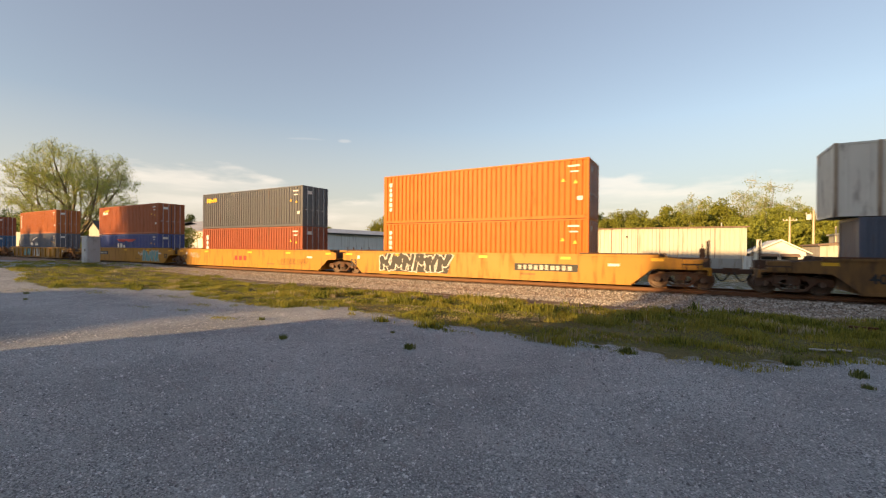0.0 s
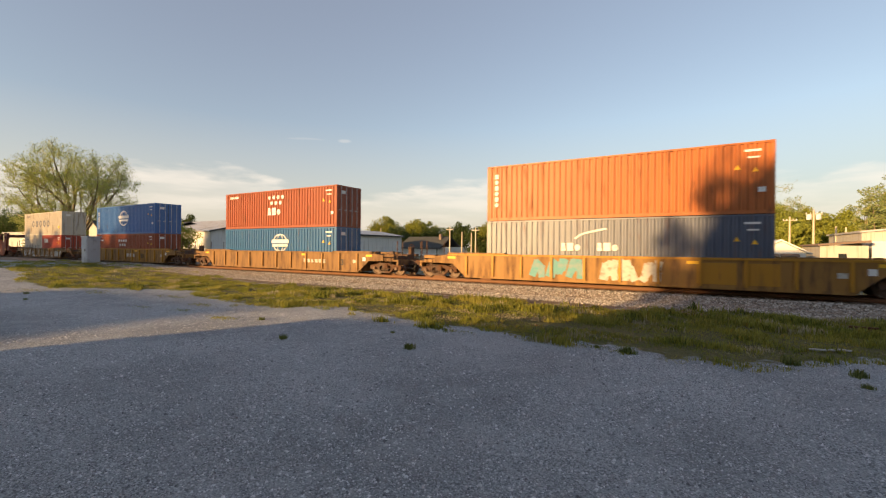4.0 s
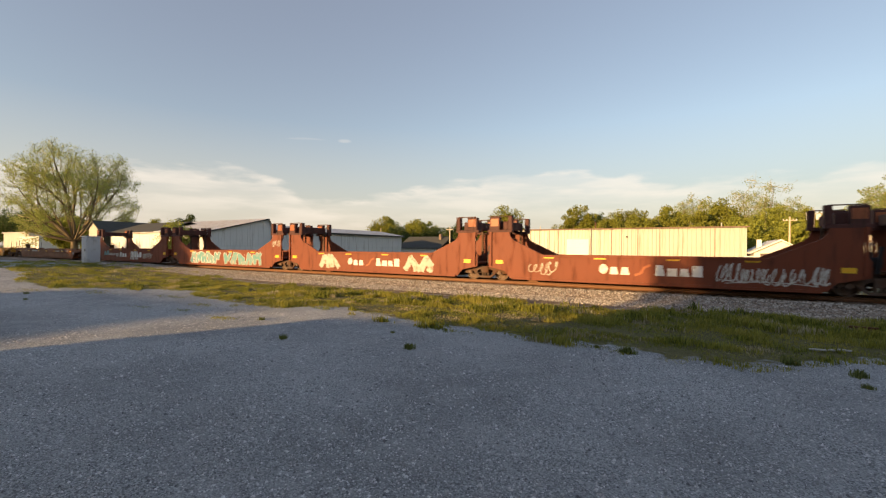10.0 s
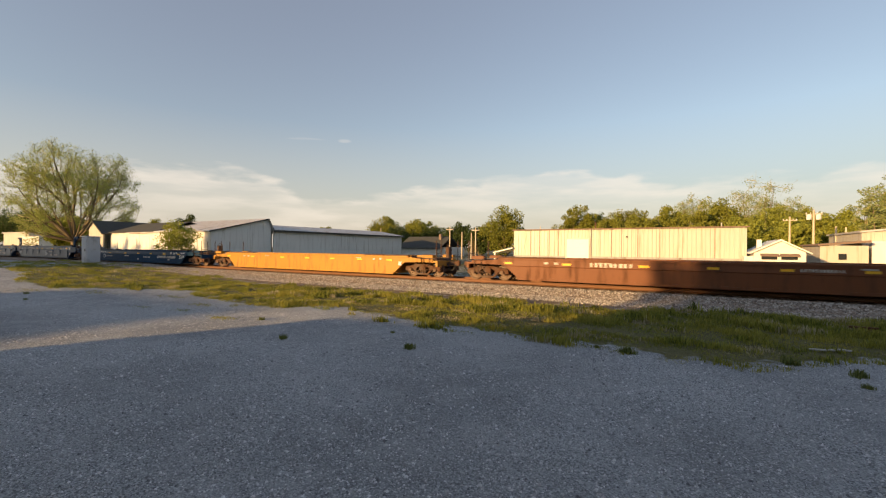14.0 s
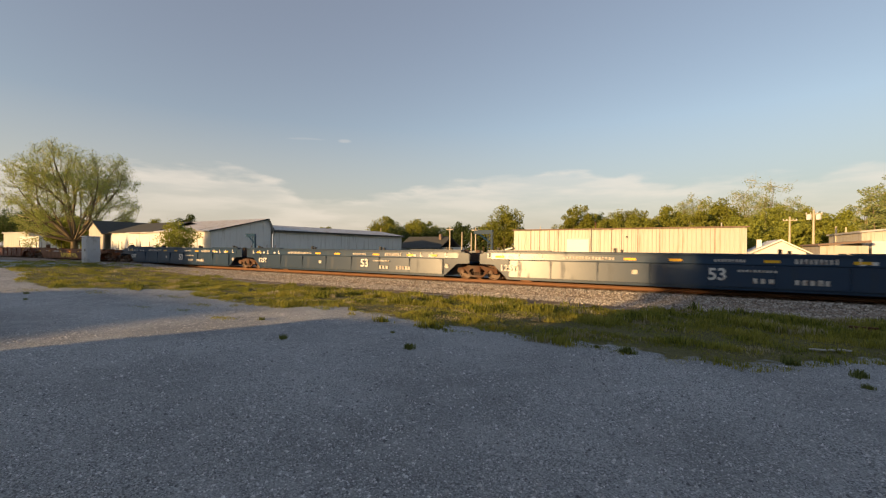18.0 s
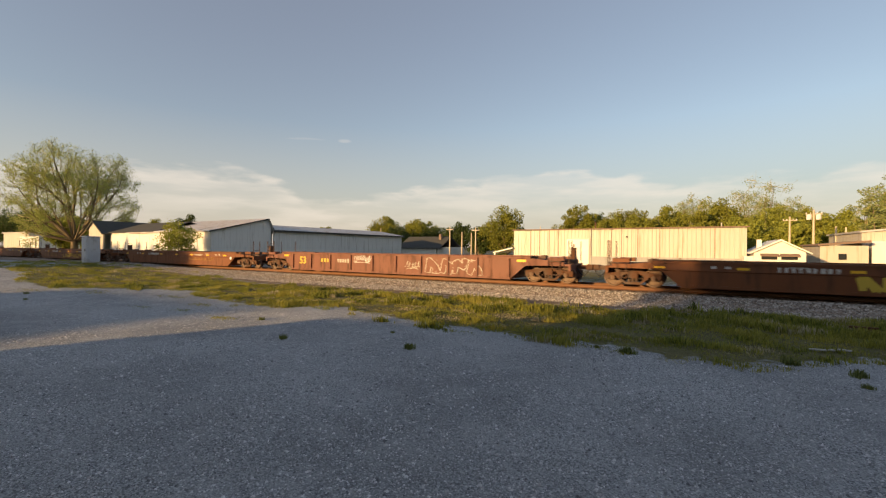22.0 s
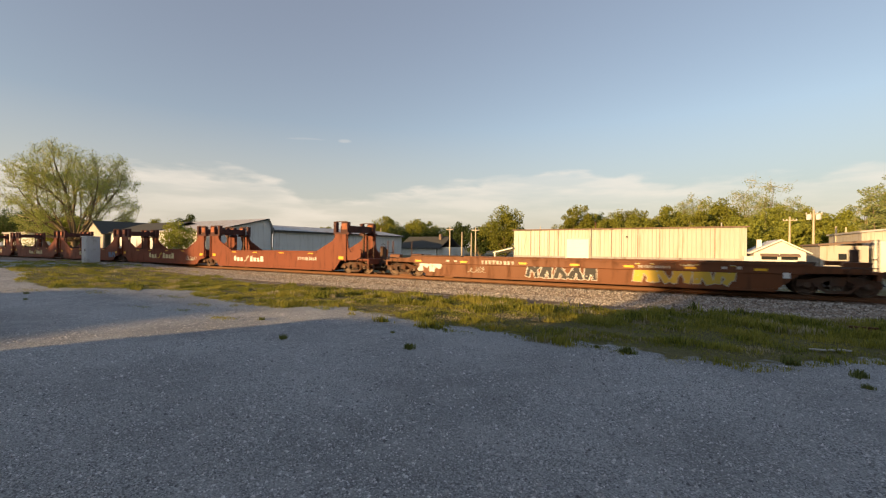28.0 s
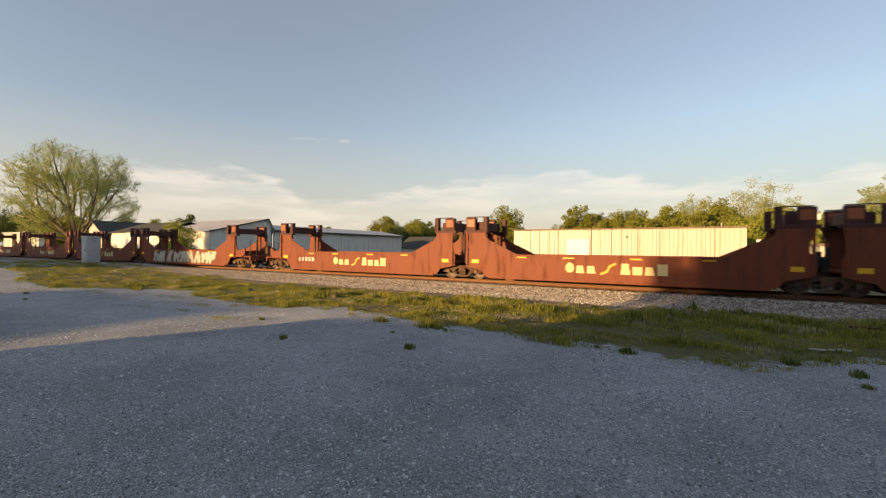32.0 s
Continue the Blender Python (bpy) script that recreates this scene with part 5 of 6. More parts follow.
def end_gear(t, x, s, c, z=1.0):
    """Walkway, ladder, rails and brake wheel over a coupled end."""
    part("end_platform", Build().box(min(x - s * 1.5, x), max(x - s * 1.5, x), -1.35, 1.35, z - 0.12, z - 0.02), c, t)
    part("end_sill", Build().box(min(x, x - s * 0.12), max(x, x - s * 0.12), -1.35, 1.35, z - 0.35, z - 0.12), c, t)
    part("draft_sill", Build().box(min(x - s * 1.7, x), max(x - s * 1.7, x), -0.3, 0.3, 0.62, z - 0.12), M["steel"], t)
    for dy in (-1.3, -0.75, 1.3):
        b = Build().rod((x - s * 0.1, dy, z - 0.1), (x - s * 0.1, dy, z + 1.15), 0.028, 6)
        part("stanchion", b, M["steel"], t)
    part("handrail", Build().rod((x - s * 0.1, -1.3, z + 0.42), (x - s * 0.1, -0.75, z + 0.42), 0.018, 6).rod((x - s * 0.1, -1.3, z + 0.1), (x - s * 0.1, -0.75, z + 0.1), 0.018, 6), M["steel"], t)
    part("ladder", Build().rod((x - s * 0.5, -1.42, 0.4), (x - s * 0.5, -1.42, z + 0.1), 0.018, 5).rod((x - s * 0.9, -1.42, 0.4), (x - s * 0.9, -1.42, z + 0.1), 0.018, 5)
         .rod((x - s * 0.5, -1.42, 0.45), (x - s * 0.9, -1.42, 0.45), 0.016, 5).rod((x - s * 0.5, -1.42, 0.75), (x - s * 0.9, -1.42, 0.75), 0.016, 5), M["steel"], t)


def brake_wheel(t, x, s, z=1.0):
    b = Build()
    ring = [(0.24 * math.cos(k * math.pi / 8), 0.24 * math.sin(k * math.pi / 8)) for k in range(17)]
    for (y0, z0), (y1, z1) in zip(ring, ring[1:]):
        b.rod((x, 0.5 + y0, z + 0.75 + z0), (x, 0.5 + y1, z + 0.75 + z1), 0.018, 5)
    for k in range(4):
        a = k * math.pi / 2
        b.rod((x, 0.5, z + 0.75), (x, 0.5 + 0.23 * math.cos(a), z + 0.75 + 0.23 * math.sin(a)), 0.014, 5)
    part("brake_wheel", b, M["steel"], t)
    part("brake_stand", Build().box(x - 0.12, x + 0.12, 0.3, 0.7, z - 0.1, z + 0.8, 0.03), M["steel"], t)


def well_car(name, label, color, span, left, right, top=1.5, rib=0, low=0.17, first=""):
    """Double-stack well car between truck centres at +-span/2. left, right: 'c' coupled end, 'j' joint that carries a truck, 'n' joint borne by the neighbour."""
    c = M[color]
    t = thing(name, label, "well car", "train")
    h = span / 2
    yo, yi = 1.46, 1.36
    foot, knee = h - 1.9, h - 1.1          # where the side begins to rise, and is clear of the truck
    endx = {"c": h + 1.15, "j": h - 0.32, "n": h - 0.32}          # platform ends
    plate = {"c": h + 0.08, "j": h - 0.32, "n": h - 0.32}          # side plate ends
    l, r = -endx[left], endx[right]
    lip = 0.86
    for s in (-1, 1):
        def side(s=s):
            y0, y1 = sorted((s * yo, s * yi))
            tl, a, b = top - 0.08, -plate[left], plate[right]
            pts = [(-foot, low), (foot, low), (knee, lip), (b, lip + 0.03), (b, top - 0.16), (knee + 0.35, tl), (-knee - 0.35, tl), (a, top - 0.16), (a, lip + 0.03), (-knee, lip)]
            return Build().prism(pts, y0, y1)
        sd = part("side_sill", shared(("side_sill", round(span, 1), left, right, top, low, s), side), c, t)
        def chord(s=s):
            y0, y1 = sorted((s * (yo + 0.05), s * (yi - 0.08)))
            return Build().box(-knee - 0.3, knee + 0.3, y0, y1, top - 0.1, top, 0.015)
        part("top_chord", shared(("top_chord", round(span, 1), top, s), chord), c if color != "ttx_dull" else M["ttx"], t)
        def lower(s=s):
            y0, y1 = sorted((s * (yo + 0.03), s * (yi - 0.1)))
            return Build().box(-foot, foot, y0, y1, low - 0.05, low + 0.07)
        part("bottom_chord", shared(("bottom_chord", round(span, 1), low, s), lower), c, t)
        if rib:
            n = int(2 * foot / rib)
            hw, proud = (0.028, 0.07) if color == "fecpanel" else (0.06, 0.09)
            for i in range(n + 1):
                px = -foot + 0.1 + i * (2 * foot - 0.2) / n
                part("side_post", shared(("side_post", top, low, s, rib, hw), lambda: Build().box(-hw, hw, min(s * yo, s * (yo + proud)), max(s * yo, s * (yo + proud)), low + 0.07, top - 0.1 if color != "fecpanel" else 1.12, 0.005)), M[{"ttx_old": "ttx_dull", "ttx_dull": "ttx"}.get(color, color)], t, at=(px, 0, 0))
    if color in ("fec", "fecblue", "fecpanel"):      # upper band that leans inward to the top chord
        zb = top - (0.4 if color != "fecpanel" else 0.42)
        if color == "fecpanel":
            k = int(2 * foot / rib)
            wide = (2 * foot - 0.2) / k
            for i in range(k):      # flat panels that lean in a little towards the top
                me = shared(("side_panel", round(wide, 2), zb), lambda: Build().prism([(-yo, low + 0.09), (-yo - 0.078, low + 0.09), (-yo - 0.004, zb - 0.06), (-yo, zb - 0.06)], 0.03, wide - 0.03, "x"))
                part("side_panel", me, c, t, at=(-foot + 0.1 + i * wide, 0, 0))
        part("upper_band", Build().prism([(-yo, zb - 0.03), (-yo - 0.035, zb), (-yo - 0.004, top - 0.1), (-yo, top - 0.1)], -knee - 0.1, knee + 0.1, "x"), M["band_blue"] if color != "fec" else c, t)
    part("well_floor", shared(("well_floor", round(span, 1)), lambda: Build().box(-foot, foot, -yi, yi, low - 0.02, low + 0.06)), M["steel"], t)
    for s, e in ((-1, left), (1, right)):
        x = s * endx[e]
        bulk = Build().box(min(s * foot, s * (foot + 0.12)), max(s * foot, s * (foot + 0.12)), -yi, yi, low, top - 0.25)
        part("end_bulkhead", bulk, c, t)
        part("end_deck", Build().box(min(s * foot, x), max(s * foot, x), -yi, yi, lip + 0.02, lip + 0.1), c, t)
        part("deck_beam", Build().box(min(s * (foot + 0.4), x), max(s * (foot + 0.4), x), -0.35, 0.35, lip + 0.1, top - 0.12, 0.03), M["steel"], t)
        if e == "c":
            coupler(t, x, s)
            end_gear(t, x, s, c)
            truck(t, s * h)
            for sy in (-1, 1):
                for z0, z1 in ((0.92, 1.08), (1.14, 1.32)):
                    part("end_beam", shared(("end_beam", z0, s), lambda: Build().box(min(s * 0.1, s * 0.85), max(s * 0.1, s * 0.85), -0.18, 0.18, z0, z1, 0.02)), c, t, at=(s * h, sy * 1.2, 0))
        elif e == "j":
            truck(t, s * h)
            part("articulation", Build().lathe([(0.28, 0.78), (0.28, 1.0), (0.18, 1.08)], 12, "z"), M["steel"], t, at=(s * h, 0, 0))
            for dy in (-1.1, -0.5, 0.3, 1.1):
                part("stanchion", shared(("stanchion", top), lambda: Build().rod((0, 0, 0.9), (0, 0, top + 0.25), 0.025, 6)), M["steel"], t, at=(s * (h - 0.36), dy, 0))
        for dy in (-0.95, 0.6):
            part("locking_box", shared(("locking_box", top), lambda: Build().box(-0.14, 0.14, -0.12, 0.12, lip + 0.1, top + 0.06, 0.02)), M["steel"], t, at=(s * (h - 0.75), dy, 0))
        part("top_plate", shared(("top_plate", top, round(foot, 1), s), lambda: Build().box(min(s * (foot - 2.3), s * (knee + 0.3)), max(s * (foot - 2.3), s * (knee + 0.3)), -1.5, -1.2, top + 0.004, top + 0.06)), M["steel"] if not rib else c, t)
    if first:
        brake_wheel(t, r - 0.3 if first == "r" else l + 0.3, 1)
    return t


def placards(t, xs, top, y=1.465, w=0.5, hh=0.13, colour="yellow", drop=0.28):
    for x in xs:
        part("reflector", shared(("reflector", w, hh, y, round(top - drop, 2)), lambda: Build().box(-w / 2, w / 2, -y - 0.006, -y, top - drop, top - drop + hh)), M[colour], t, at=(x, 0, 0))


def plate_row(t, spec, y=1.465):
    """Small stencil patches: (x, z, w, h, colour)."""
    for x, z, w, h, colour in spec:
        part("stencil", Build().box(x - w / 2, x + w / 2, -y - 0.006, -y, z, z + h), M[colour], t)


def tower_car(name, label, span, left, right, seed):
    """Older well car with tall stacking towers on gusset plates at both ends."""
    c = M["sealand"]
    t = thing(name, label, "well car", "train")
    h, top, low = span / 2, 1.42, 0.2
    yo, yi = 1.44, 1.36
    ends = {"c": 1.35, "j": -0.28, "n": -0.28}
    for s in (-1, 1):
        def side(s=s):
            y0, y1 = sorted((s * yo, s * yi))
            def end(e):
                """Outline of one end, from the well's foot up and over the tower to the top chord, for the +x way."""
                q = h - 0.34
                up = [(h - 1.55, low), (h - 1.25, 0.55)]
                if e == "c":
                    up += [(h - 1.0, 0.86), (h + 0.35, 0.9), (h + 0.75, 1.1), (h + 0.78, 1.55), (h + 0.62, 1.62), (h + 0.4, 1.42), (h - 0.1, 1.4), (h - 0.3, 1.65), (h - 0.38, 2.2)]
                else:
                    up += [(q, 0.75), (q + 0.02, 1.35), (q - 0.2, 1.7), (q - 0.2, 2.05), (q - 0.02, 2.4)]
                return up + [(q, 2.62), (h - 1.5, 2.62), (h - 1.55, 2.35), (h - 1.75, 2.15), (h - 3.3, top)]
            lo, hi = end(left), end(right)
            return Build().prism(hi + [(-x, z) for x, z in reversed(lo)], y0, y1)
        part("side_sill", shared(("tower_side", round(span, 1), left, right, s), side), c, t)
        part("top_chord", shared(("tower_chord", round(span, 1), s), lambda: Build().box(-h + 3.2, h - 3.2, min(s * 1.49, s * 1.28), max(s * 1.49, s * 1.28), top - 0.1, top + 0.004)), c, t)
        part("bottom_chord", shared(("tower_low", round(span, 1), s), lambda: Build().box(-h + 1.7, h - 1.7, min(s * 1.5, s * 1.26), max(s * 1.5, s * 1.26), low - 0.06, low + 0.06)), c, t)
        for e in (-1, 1):
            x0 = e * (h - 0.95)
            tw = part("tower_head", shared("tower_head", lambda: Build().box(-0.7, 0.7, -0.15, 0.15, -0.02, 0.12, 0.02)), M["sooty_oxide"], t, at=(x0, s * 1.3, 2.6))
            for k, (a, b_) in enumerate(((-0.7, -0.46), (0.0, 0.58))):
                part("tower_post", shared(("tower_post", k, e), lambda: Build().box(min(e * a, e * b_), max(e * a, e * b_), -0.14, 0.14, 0.12, 0.84 if k == 0 else 0.8, 0.02)), M["sooty_oxide"], tw)
            part("tower_rail", shared("tower_rail", lambda: Build().rod((-0.58, -0.1, 0.83), (0.5, -0.1, 0.83), 0.025, 6)), M["steel"], tw)
            part("guide_plate", shared(("guide_plate", e), lambda: Build().box(min(e * 0.06, e * 0.5), max(e * 0.06, e * 0.5), -0.155, -0.142, 0.3, 0.7)), M["brick"], tw, "faded pink guide plate")
            part("stiffener", shared(("stiff", s), lambda: Build().box(-0.05, 0.05, min(s * yo, s * 1.52), max(s * yo, s * 1.52), 0.8, 2.6)), c, t, at=(e * (h - 0.48), 0, 0))
    part("well_floor", shared(("tower_floor", round(span, 1)), lambda: Build().box(-h + 1.6, h - 1.6, -yi, yi, low, low + 0.08)), M["steel"], t)
    for s, e in ((-1, left), (1, right)):
        part("end_bulkhead", shared(("tower_bulk", s), lambda: Build().box(-0.05, 0.05, -yi, yi, low, 1.35)), c, t, at=(s * (h - 1.75), 0, 0))
        part("end_deck", shared(("tower_deck", s), lambda: Build().box(-0.7, 0.7, -yi, yi, 0.86, 0.96)), c, t, at=(s * (h - 1.05), 0, 0))
        # added black box: stands in for the dark shade under the end deck
        part("brake_rigging", shared("tower_gap_blocker", lambda: Build().box(-0.4, 0.4, -1.0, 1.0, 0.34, 0.86, 0.03)), M["black"], t, at=(s * (h - 1.25), 0, 0))
        part("tower_beam", shared("tower_beam", lambda: Build().box(-0.4, 0.4, -1.16, 1.16, 0, 0.42, 0.03)), M["sooty_oxide"], t, at=(s * (h - 0.9), 0, 2.75))
        for dy in (-1.1, 1.1):
            part("tower_stay", shared("tower_stay", lambda: Build().box(-0.06, 0.06, -0.05, 0.05, 0.96, 2.75)), M["steel"], t, at=(s * (h - 1.2), dy, 0))
        x = s * (h + ends[e])
        if e == "c":
            part("end_frame", Build().box(min(s * (h - 0.4), x), max(s * (h - 0.4), x), -0.9, 0.9, 0.8, 0.95), c, t)
            coupler(t, x, s)
            end_gear(t, x, s, c)
            brake_wheel(t, x - s * 0.3, s)
            truck(t, s * h)
        elif e == "j":
            truck(t, s * h)
            part("articulation", Build().lathe([(0.28, 0.78), (0.28, 1.0), (0.18, 1.08)], 12, "z"), M["steel"], t, at=(s * h, 0, 0))
            part("brake_hose", Build().rod((s * h, -0.7, 0.9), (s * h + 0.1, -0.75, 1.9), 0.07, 7).rod((s * h - 0.1, -0.2, 0.9), (s * h - 0.1, -0.25, 1.7), 0.09, 7).box(s * h - 0.22, s * h + 0.22, -0.5, 0.5, 1.1, 1.5, 0.05), M["black"], t)
    y = 1.445
    placards(t, (-h + 0.95, h - 0.95), 1.42, y, 0.42, 0.2, "yellow", 0.5)
    placards(t, (-h + 3.6, -1.8, 1.2, h - 3.8), 1.42, y, 0.5, 0.09, "yellow", 0.17)
    return t


def sea_marks(t, x, k=1.0, colour="cream_mark", bar="gold", y=1.445):
    """Two rows of plain shapes with a slanted bar between, standing in for a painted name."""
    b, r = Build(), random.Random(17)
    z, s = 0.58, 0.5 * k
    for i, (w, hh) in enumerate(((0.42, 1), (0.4, .72), (0.4, .72))):
        plain_shape(b, r, x + k * (-2.05 + i * 0.5), z, w * k, s * hh, -y)
    for i, (w, hh) in enumerate(((0.4, 1), (0.4, .72), (0.4, .72), (0.4, 1))):
        plain_shape(b, r, x + k * (0.45 + i * 0.5), z, w * k, s * hh, -y)
    part("marking", b, M[colour], t)
    part("marking", Build().stroke([(x - 0.4 * k, z), (x - 0.15 * k, z + 0.1 * k), (x - 0.02 * k, z + 0.36 * k), (x + 0.22 * k, z + 0.48 * k)], 0.1, -y), M[bar], t)


def mark_bar(t, x, z, w, h, colour="white", y=1.465, n=0):
    """Unreadable stencil row drawn as plain bars of uneven width."""
    b, r = Build(), random.Random(int(w * 100 + z * 10))
    n = n or max(2, int(w / (h * 0.95)))
    for i in range(n):
        a = x + i * w / n
        b.box(a, a + r.uniform(0.5, 0.72) * w / n, -y - 0.006, -y, z, z + h * r.uniform(0.85, 1.0))
    part("stencil", b, M["stencil" if colour == "white" else colour], t)



# ---- unseen blocks and trees added behind the camera to cast the evening shade ----
def shade_buildings():
    """Unseen shade casters: a tall pale block with a low step, and a low block farther off."""
    t = thing("shade_block", "unseen pale block with a low step, added to shade lot and train", "building", at=(-13.3, -27, 0))
    part("lean_to", Build().prism([(0, GZ), (4.7, GZ), (4.7, 2.15), (0, 1.92)], -9, 0), M["box_wood"], t)
    # outline shaped to the shadow edge; near-white wall lifts the fill light
    part("main_block", Build().prism([(4.704, GZ), (44, GZ), (44, 10.2), (7.9, 10.2), (6.7, 9.0), (5.7, 8.1), (4.704, 6.3)], -14, 0), M["siding_white"], t)
    part("parapet", Build().box(7.9, 44.2, -14.2, 0.2, 10.204, 10.5), M["concrete"], t)
    s = thing("low_shade_block", "unseen low block added to shade the lot", "shop", at=(-34.2, -40, 0))
    part("wall", Build().box(0, 11.5, -8, 0, GZ, 3.75), M["box_wood"], s)
    part("roof", Build().box(-0.2, 11.7, -8.2, 0.2, 3.75, 4.0), M["roof_dark"], s)


shade_buildings()
# unseen trees, added to shade the train's left part and the white shed wall
tree(-60.5, -42, 16, 7.0, "green", 31, 190, 110, 0.34, 0.06, False, "unseen leafy tree added to shade the train", "street trees")
SHADE_TREES = [(-69.5 - 3.3 * i, -39.5 + 0.8 * math.sin(2.1 * i), 10.3 + 0.7 * math.sin(1.7 * i), 2.8) for i in range(20)] + [(-66.2, -39, 9.6, 2.4), (-63.0, -39.5, 9.0, 2.2)] + [(-95.7, -40, 12.1, 1.1), (-91.7, -40.5, 11.8, 1.0), (-87.6, -40, 12.3, 1.4)]
for i, (tx, ty, th, tr) in enumerate(SHADE_TREES):
    tree(tx, ty, th, tr, "green", 131 + i, 70, 100, 0.26, 0.04, False, "unseen leafy tree added to shade the train", "street trees", (0.25, 0.42))


# unseen slim trees, added to soften the block's shadow edge on the train
tree(-8.75, -25.6, 8.2, 1.15, "green", 36, 70, 55, 0.08, 0.3, False, "unseen slim leafy tree added to soften the shadow edge", "street trees", (0.28, 0.45))
tree(-6.9, -25.7, 10.4, 1.5, "green", 38, 60, 55, 0.09, 0.6, False, "unseen slim leafy tree added to soften the shadow edge", "street trees", (0.25, 0.4))


def signal_cabinet():
    t = thing("signal_cabinet", "grey steel crossing cabinet on a concrete pad", "utility cabinet", at=(-49.7, -3.6, 0.02))
    part("pad", Build().box(-0.9, 0.9, -0.9, 0.9, -0.1, 0.06), M["concrete"], t)
    part("housing", Build().box(-0.62, 0.62, -0.55, 0.55, 0.06, 2.5, 0.04), M["cabinet"], t)
    part("roof", Build().prism([(-0.68, 2.5), (0.68, 2.5), (0.66, 2.58), (-0.66, 2.62)], -0.62, 0.62), M["cabinet"], t)
    d = part("door", Build().box(-0.5, 0.5, -0.59, -0.552, 0.2, 2.35), M["cabinet"], t)
    part("handle", Build().box(0.3, 0.36, -0.64, -0.59, 1.1, 1.35), M["steel"], d)
    part("vent", Build().box(0.622, 0.65, -0.3, 0.3, 1.9, 2.2), M["cabinet"], t)


signal_cabinet()

# ---- the train, front (+x) to rear; s is the truck place at the start of the clip ----
SPEED = 17.72
MOVING = []           # (thing, x at the start, z)


def on_train(t, s, z=0.0):
    MOVING.append((t, s, z))
    t.matrix_basis = pose(s, 0, z)
    return t


def car(kind, a, b, *args, **kw):
    t = kind(*args[:2], *( (args[2],) if kind is well_car else ()), abs(a - b), *args[3:], **kw)
    return on_train(t, (a + b) / 2)


YEL = "yellow double-stack well car with smooth sides"
# leading car, seen leaving
u0 = car(well_car, 21.9, 5.27, "well_car", "grimy yellow well car with a grey trailer-size container", "ttx_old", "c", "c", top=1.45)
letters("40", 0.36, M["black"], u0, -6.0, 0.72, 1.465)
placards(u0, (-7.3, -3, 2), 1.45)
on_train(container("container", "dark blue corrugated container in the well", "navy", h=2.72, marks=(data_marks(), blocks(2.0, 0.3, -5.2, 3, "redmark"))), 13.3, 0.27)
on_train(container("container", "grey-white long domestic container with rusty lifting posts", "grey", 48 * FT, 2.75, smooth_sides=True), 13.7, 3.0)

# three-unit yellow set
for a, b, l, r in ((1.43, -18.3, "j", "c"), (-18.3, -38.35, "j", "n"), (-38.35, -58.3, "c", "n")):
    u = car(well_car, a, b, "well_car", YEL, "ttx", l, r, top=1.5, first="r" if r == "c" else "l" if l == "c" else "")
    placards(u, (-9.0, -5.2, 0.6, 5.0, 9.0), 1.5)
    plate_row(u, [(-8.2, 1.0, 0.22, 0.2, "white"), (7.2, 0.95, 0.5, 0.12, "white"), (3.1, 0.4, 0.8, 0.1, "ttx_dull")])
    if l == "j" and r == "c":
        part("graffiti", Build().prism([(-6.1, 0.3), (-1.6, 0.28), (-1.45, 0.7), (-1.55, 1.36), (-6.0, 1.38), (-6.2, 0.9)], -1.4675, -1.465), M["black"], u)
        graffiti(u, -6.4, 0.3, 4.9, 1.12, "white", 1.465, 4, "black", 6)
        b_ = part("marking", Build().box(2.4, 5.6, -1.471, -1.465, 0.62, 0.98), M["black"], u)
        mark_bar(u, 2.6, 0.68, 2.8, 0.24, y=1.472, n=10)
        letters("53", 0.42, M["black"], u, -8.6, 0.72, 1.465)
    elif r == "n" and l == "j":
        for i in range(3):
            part("marking", Build().box(-1.3 + i * 0.56, -0.94 + i * 0.56, -1.472, -1.465, 0.64, 1.0), M["redmark"], u)
        letters("53", 0.42, M["black"], u, -8.5, 0.72, 1.465)
        graffiti(u, -7.6, 0.75, 1.3, 0.45, "silver", 1.465, 9)
        graffiti(u, 4.0, 0.4, 3.0, 0.6, "ttx_dull", 1.465, 12)
    else:
        part("marking", Build().box(-6.0, -3.2, -1.471, -1.465, 0.8, 1.12), M["black"], u)
        mark_bar(u, -5.8, 0.85, 2.4, 0.22, y=1.472, n=9)
        graffiti(u, 4.0, 0.22, 3.1, 1.1, "silver", 1.465, 21, "teal", 5)
        graffiti(u, 3.2, 0.75, 0.9, 0.4, "white", 1.465, 22, None, 3)
        letters("53", 0.42, M["black"], u, 8.3, 0.75, 1.465)

tri = (blocks(2.5, 0.27, -5.75, 6, "white", vertical=True, gap=0.12), data_marks())
on_train(container("container", "bright orange corrugated container at the bottom of a stack", "orange", marks=tri), -8.6, 0.29)
on_train(container("container", "bright orange corrugated container on top of a stack", "orange", marks=tri), -8.6, 3.226)
on_train(container("container", "rust-red corrugated container under a grey one", "rust_red", marks=(blocks(2.4, 0.4, -5.6, 3, "white", vertical=True, gap=0.1), data_marks())), -28.33, 0.29)
on_train(container("container", "slate-grey corrugated container with yellow marks", "slate", marks=(blocks(2.35, 0.36, -5.6, 5, "yellow", gap=0.12), data_marks())), -28.33, 3.226)
on_train(container("container", "blue corrugated container under a red one", "royal", h=2.591, marks=(blocks(1.35, 0.62, -1.9, 3, "white", gap=0.25), lambda t, L, h: part("marking", Build().prism([(-2.2, 2.1), (2.0, 2.1), (1.4, 1.85), (0.5, 1.8), (0, 1.95), (-0.6, 1.8), (-1.6, 1.85)], -1.227, -1.221), M["redmark"], t), data_marks())), -48.1, 0.29)
